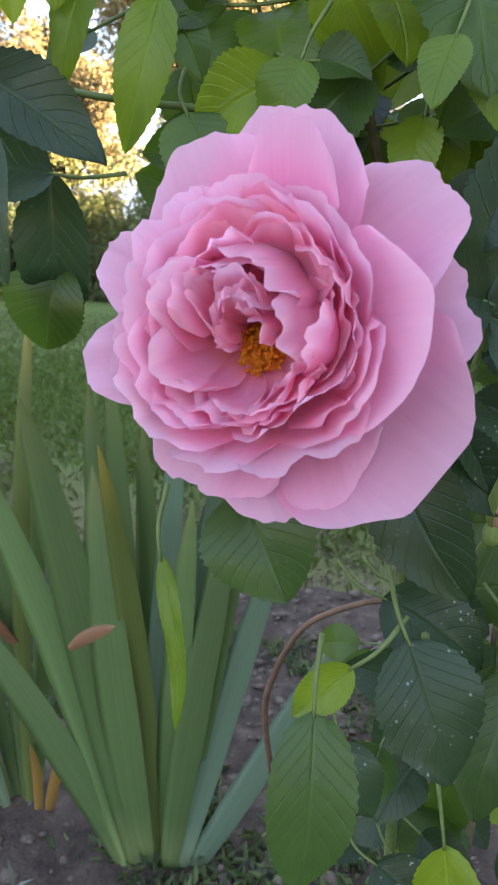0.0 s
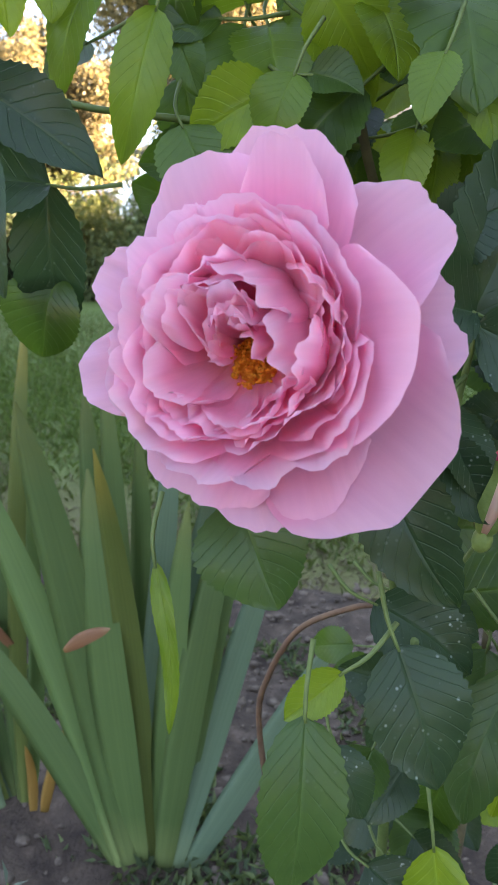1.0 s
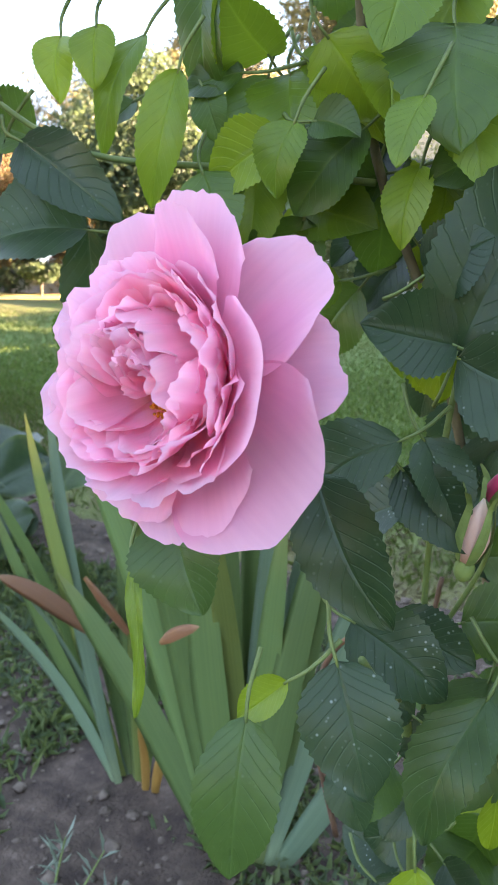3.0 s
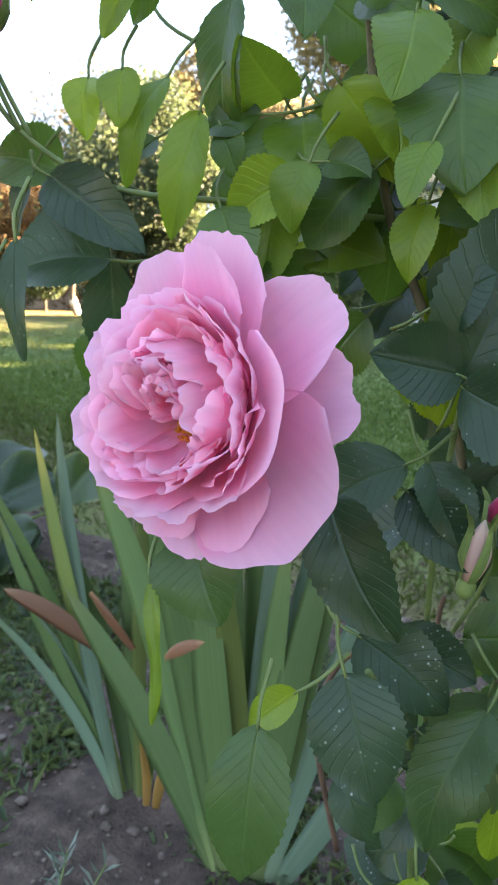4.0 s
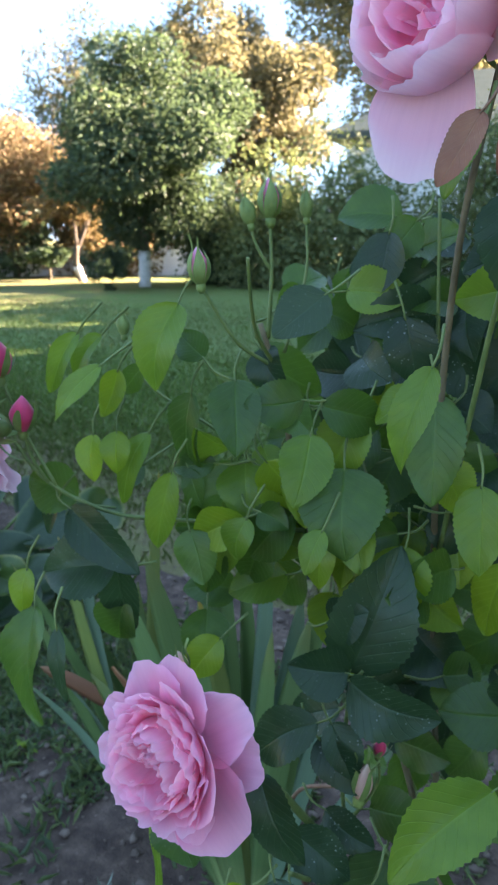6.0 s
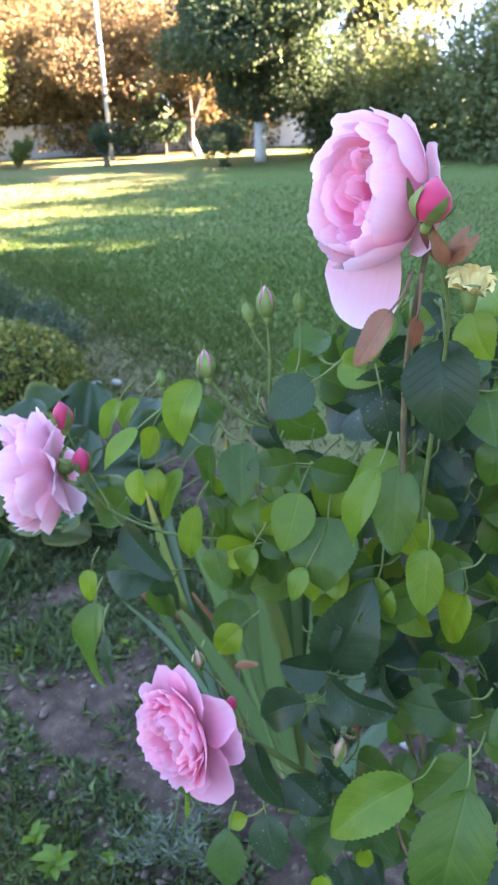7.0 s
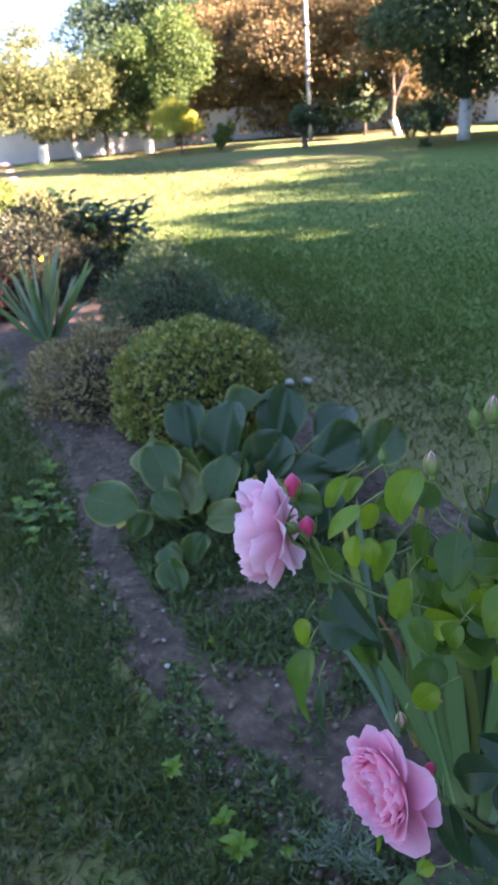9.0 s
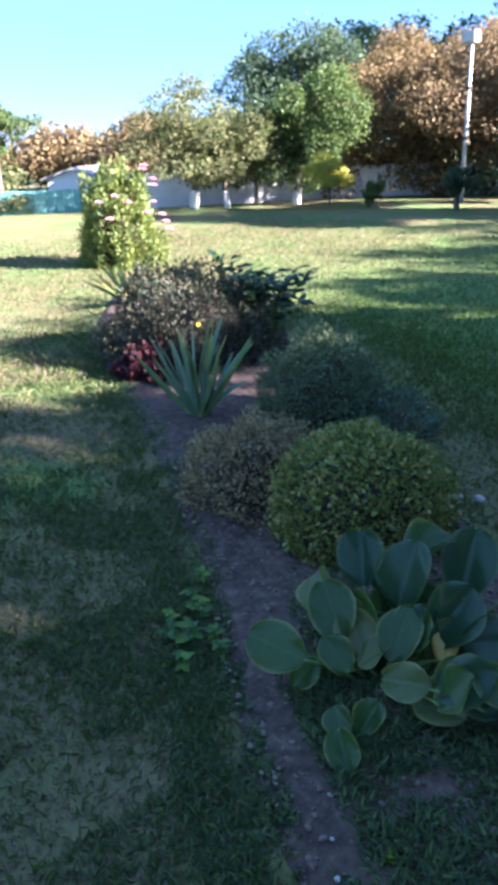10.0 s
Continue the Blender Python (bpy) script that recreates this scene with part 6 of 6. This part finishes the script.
def bush(name, label, at, r, h, n, leaf, aspect, mat, seed, power=2.4, rough=0.12, core=0.8, twigs=18, lift=0.0):
    """A dense shrub: an uneven dome of small leaves over a solid heart painted dark as inner shade, with twigs."""
    rng = np.random.default_rng(seed)
    t = thing(name, label, "shrub", at)
    d = unit(rng.normal(size=(n, 3)))
    d[:, 2] = np.abs(d[:, 2]) * 1.0 - 0.15 * rng.random(n)
    s = (np.abs(d) ** power).sum(1, keepdims=True) ** (-1 / power)
    off = np.array([noise.noise((q[0] * 3.1 + seed, q[1] * 3.1, q[2] * 3.1)) for q in d])[:, None]
    k = (1 + rough * off) * (0.78 + 0.24 * rng.random((n, 1)) ** 0.6)
    p = d * s * k * (r, r, h) + (0, 0, lift)
    p[:, 2] = np.maximum(p[:, 2], 0.01)
    way = d + rng.normal(size=d.shape) * 0.75 + (0, 0, 0.3)
    up = unit(d + rng.normal(size=d.shape) * 0.8)
    ln = leaf * (0.6 + 0.8 * rng.random(n))
    part("crown", leaves_mesh("crown", p, way, up, ln, ln * aspect), mat, t, smooth=False)
    # added closed shell; its dark colour imitates the shade within the shrub
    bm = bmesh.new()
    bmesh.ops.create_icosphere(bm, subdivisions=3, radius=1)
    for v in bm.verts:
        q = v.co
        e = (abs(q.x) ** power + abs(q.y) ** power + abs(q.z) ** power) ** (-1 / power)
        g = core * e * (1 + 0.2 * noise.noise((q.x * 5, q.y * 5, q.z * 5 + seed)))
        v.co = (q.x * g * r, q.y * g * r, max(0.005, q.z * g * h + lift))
    part("heart", bm, M_CORE, t, "solid dark shell standing in for the shaded inside")
    rr = random.Random(seed)
    for i in range(twigs):
        a, s_ = rr.uniform(0, 6.283), rr.uniform(0.2, 0.95)
        stem("twig", [(0.3 * r * s_ * math.cos(a), 0.3 * r * s_ * math.sin(a), 0), (0.7 * r * s_ * math.cos(a), 0.7 * r * s_ * math.sin(a), h * 0.5), (r * s_ * math.cos(a), r * s_ * math.sin(a), h * (1.03 - 0.5 * s_ ** 2))], 0.004, 0.0012, M_BARK, t, 3, 5)
    return t


def bed_shrubs():
    bush("box_shrub", "clipped round box bush, green with yellowing leaves", (-1.47, 1.98, 0.01), 0.31, 0.395, 11000, 0.021, 0.62, S_BOX, 31, 2.7, 0.1, 0.84, 10)
    bush("brown_shrub", "low half-withered brown shrub", (-2.0, 1.9, 0.01), 0.27, 0.34, 6500, 0.022, 0.45, S_BROWN, 32, 2.1, 0.35, 0.6, 40)
    bush("fine_shrub", "soft grey-green fine-leaved shrub", (-2.38, 2.72, 0.01), 0.32, 0.5, 12000, 0.026, 0.25, S_SILVER, 33, 2.1, 0.25, 0.7, 30)
    t = bush("barberry_shrub", "dark shrub with small yellow flowers", (-4.05, 3.12, 0.01), 0.6, 0.58, 13000, 0.028, 0.5, S_DARK, 34, 2.2, 0.3, 0.75, 30)
    rr = random.Random(8)
    for i in range(16):
        a, z = rr.uniform(2.6, 5.8), rr.uniform(0.25, 0.55)
        q = math.sqrt(max(0.05, 1 - (z / 0.62) ** 2)) * 0.57
        bm = bmesh.new()
        for k in range(6):
            b = k * 1.047
            c = Vector((q * math.cos(a), q * math.sin(a), z))
            o = Vector((-math.sin(a) * math.cos(b), math.cos(a) * math.cos(b), math.sin(b))) * 0.02
            e = Vector((-math.sin(a) * math.cos(b + 0.5), math.cos(a) * math.cos(b + 0.5), math.sin(b + 0.5))) * 0.013
            g = Vector((-math.sin(a) * math.cos(b - 0.5), math.cos(a) * math.cos(b - 0.5), math.sin(b - 0.5))) * 0.013
            out = Vector((math.cos(a), math.sin(a), 0.3)) * 0.006
            bm.faces.new([bm.verts.new(x) for x in (c, c + g + out, c + o + out, c + e + out)])
        part("flower", bm, M_YELLOW, t, "small yellow flower")
    bush("heuchera", "low dark red-leaved plant", (-3.8, 2.68, 0.01), 0.24, 0.17, 1500, 0.05, 0.8, S_RED, 35, 2.0, 0.3, 0.6, 6)
    bush("teal_herb", "sprawling blue-green herb with thin stems", (-2.07, 2.86, 0.01), 0.25, 0.22, 1500, 0.03, 0.35, S_TEAL, 36, 2.0, 0.5, 0.3, 26)
    f = bush("far_rose_bush", "sunlit rose bush with pale pink blooms", (-8.2, 5.22, 0.0), 0.43, 1.05, 13000, 0.045, 0.6, S_SUNNY, 37, 2.6, 0.5, 0.6, 40)
    for i in range(18):
        a, z = rr.uniform(0, 6.283), rr.uniform(0.35, 1.2)
        q = 0.64 * math.sqrt(max(0.12, 1 - (z / 1.4) ** 2))
        c = Vector((q * math.cos(a), q * math.sin(a), z))
        bm = bmesh.new()
        for k in range(16):
            b = k * 2.4
            lift, s = 0.012 + 0.03 * (k / 16), 0.075 * (1 - 0.5 * k / 16)
            e1, e2 = Vector((math.cos(b), math.sin(b), 0)), Vector((-math.sin(b), math.cos(b), 0))
            quad = [c, c + e1 * s * 0.7 + e2 * s * 0.5 + Vector((0, 0, lift * 0.6)), c + e1 * s + Vector((0, 0, lift)), c + e1 * s * 0.7 - e2 * s * 0.5 + Vector((0, 0, lift * 0.6))]
            bm.faces.new([bm.verts.new(x) for x in quad])
        part("bloom", bm, P_FAR, f, "pale pink bloom")


M_YELLOW = surface("yellow_flower", [(0.3, (0.75, 0.55, 0.03)), (0.7, (0.85, 0.68, 0.06))], 100, 0.6, 300, 0.001)
P_FAR = surface("far_bloom", [(0.3, (0.8, 0.38, 0.5)), (0.7, (0.86, 0.55, 0.63))], 60, 0.6, 200, 0.002)
bed_shrubs()


def peony():
    t = thing("peony_plant", "peony stems with dark lance-shaped leaves", "peony", (-3.76, 3.51, 0.0))
    rr = random.Random(14)
    root = Vector((-3.76, 3.51, 0))
    for i in range(18):
        a, s = rr.uniform(0, 6.283), rr.uniform(0.1, 0.55)
        top = Vector((s * math.cos(a), s * math.sin(a) * 0.7, rr.uniform(0.4, 0.66)))
        stem("stalk", [Vector((0.1 * math.cos(a), 0.1 * math.sin(a), 0)), top * 0.55, top], 0.006, 0.003, M_CALYX, t, 4, 6)
        for k in range(12):
            b = rr.uniform(0, 6.283)
            f = top * (0.6 + 0.4 * k / 12)
            d = Vector((math.cos(b), math.sin(b), rr.uniform(-0.1, 0.7))).normalized() * rr.uniform(0.09, 0.15)
            leaflet(root + f, root + f + d, rr.uniform(0.032, 0.045), "dark", (0.2, -0.3, 1), False, t, root)


peony()


def herbs():
    t = thing("lavender_plant", "small grey-green lavender tuft on bare soil", "lavender", (0.035, 0.66, 0.02))
    rr = random.Random(5)
    rng = np.random.default_rng(77)
    for i in range(15):
        a, s = rr.uniform(0, 6.283), rr.uniform(0.02, 0.1)
        top = Vector((s * math.cos(a), s * math.sin(a), rr.uniform(0.05, 0.11)))
        stem("sprig", [(0, 0, 0), top * 0.5 + Vector((0, 0, 0.012)), top], 0.0016, 0.0008, M_CALYX, t, 3, 5)
        n = 26
        k = rng.random(n)[:, None]
        p = np.array(top)[None] * (0.25 + 0.75 * k)
        w = rng.normal(size=(n, 3)) * (1, 1, 0.4) + (0, 0, 0.9)
        part("leaves", leaves_mesh("leaves", p, w, unit(rng.normal(size=(n, 3))), 0.028 * (0.6 + 0.6 * rng.random(n)), 0.0032), M_GREY, t, smooth=False)
    for x, y, s in ((-0.118, 0.575, 1.0), (-0.18, 0.60, 0.8), (-0.33, 0.63, 0.8), (-0.05, 0.62, 0.5), (0.2, 0.95, 0.8), (0.42, 0.98, 0.8), (-0.5, 0.95, 0.7), (-0.3, 1.06, 0.7), (-1.37, 1.10, 1.6), (-1.30, 1.02, 1.3), (-1.46, 1.2, 1.4), (-1.6, 1.32, 1.2), (-1.27, 1.13, 1.2), (-1.42, 1.06, 1.3), (-1.53, 1.22, 1.3), (-1.33, 1.16, 1.1), (-1.5, 1.12, 1.0)):
        q = thing("weed_seedling", "small bright green broad-leaved weed on soil", "weed", (x, y, 0.015), "weed seedlings")
        for i in range(9):
            a = i * 0.9 + x * 30
            L = rr.uniform(0.02, 0.036) * s
            b = Vector((x, y, 0.02 + 0.004 * i * s))
            leaflet(b, b + Vector((math.cos(a) * L, math.sin(a) * L, rr.uniform(0.002, 0.02))), L * 0.5, rr.choice(("yel", "pale", "pale")) if s <= 1 else rr.choice(("mid", "pale", "mid")), (0.05, -0.1, 1), False, q, Vector((x, y, 0.015)))


herbs()


def low_weeds():
    def back(x, y):
        return bed_near(x) + 0.33 + 0.06 * noise.noise((x * 6, 0, 0)) < y < bed_near(x) + 0.95 and noise.noise((x * 6, y * 6, 4.4)) > (-0.45 if x < -0.28 else 0.12)

    def edge(x, y):
        return bed_near(x) - 0.16 < y < bed_near(x) + 0.10 + 0.06 * max(0.0, min(1.0, (x + 0.7) / 0.4)) + 0.1 * noise.noise((x * 5, 1, 0)) and noise.noise((x * 7, y * 7, 2.4)) > -0.3

    def tall(x, y):
        return y < bed_near(x) - 0.02 and noise.noise((x * 3.3, y * 3.3, 6.4)) > 0.02 - 0.3 * max(0.0, min(1.0, (x + 1.6) / 0.6))
    blades("low_weeds", 28000, (-1.45, 0.45, 0.6, 1.95), 0.019, 0.006, M_WEED, "low creeping green weeds over the soil", "weeds", 101, back, 1.2)
    blades("low_weeds", 36000, (-1.7, 0.05, 1.0, 1.35), 0.019, 0.009, M_WEED, "dense small-leaved weeds at the bed's edge", "weeds", 102, edge, 1.2)
    blades("low_weeds", 14000, (-6.0, 0.9, -1.2, 3.6), 0.03, 0.007, M_WEED, "green weeds and grass along the bed's edge", "weeds", 105, lambda x, y: abs(y - bed_near(x) - 0.07 * noise.noise((x * 4, 1, 0))) < 0.13 and noise.noise((x * 6, y * 6, 2.4)) > -0.25, 0.9)
    blades("dry_grass", 16000, (-13.0, 1.5, -4.0, 12.0), 0.03, 0.006, M_STRAW, "sunburnt straw-coloured blades in the mown lawn", "grass", 106, lambda x, y: not in_bed(x, y) and random.random() < min(1.0, (-4.0 - x) / 3, (x + 13) / 3, (12 - y) / 3), 0.9)
    blades("creeping_herb", 6500, (-1.15, 0.8, -0.12, 1.7), 0.032, 0.006, M_WEED, "low green creeping herb beside the bergenia", "herb", 107, lambda x, y: bed_near(x) + 0.2 + 0.08 * noise.noise((x * 5, 2, 0)) < y and noise.noise((x * 5, y * 5, 8.8)) + 0.5 * noise.noise((x * 14, y * 14, 1.8)) > -0.4 + 0.7 * random.random(), 0.8)
    blades("tall_weeds", 44000, (-3.2, -0.9, 1.4, 2.2), 0.026, 0.0055, M_WEED, "clumps of taller green weeds in the grass", "weeds", 103, tall, 0.7)
    blades("dry_grass", 85000, (-7.0, -1.7, 1.8, 4.6), 0.024, 0.0028, M_STRAW, "dry straw-coloured grass between green tufts", "grass", 104, lambda x, y: off_bed(x, y) and y + 0.55 * x < 2.3 and noise.noise((x * 1.3, y * 1.3, 5.5)) + 0.35 * random.random() > -0.1, 1.2)


M_STRAW = foliage("straw", [(0.1, (0.14, 0.105, 0.07)), (0.9, (0.28, 0.225, 0.15))], (0.3, 0.25, 0.1), 0.2, 0.7)
low_weeds()


def pebbles():
    rr = random.Random(3)
    for x, y, s in ((-0.012, 0.565, 0.011), (0.08, 0.585, 0.010), (-1.36, 2.44, 0.03), (-1.3, 2.5, 0.025), (-0.55, 0.84, 0.008), (-0.3, 0.93, 0.007), (-0.7, 0.98, 0.007), (-0.62, 0.9, 0.006), (0.32, 1.02, 0.012)):
        bm = bmesh.new()
        bmesh.ops.create_icosphere(bm, subdivisions=2, radius=s)
        for v in bm.verts:
            k = 1 + 0.35 * noise.noise((v.co.x / s * 1.3 + x * 50, v.co.y / s * 1.3, v.co.z / s * 1.3))
            v.co = (x + v.co.x * k, y + v.co.y * k * 0.8, 0.028 + v.co.z * k * 0.55)
        tagged(part("pebble", bm, M_STONE), "pale pebble lying on the soil", "pebble", "pebbles on the soil")


pebbles()
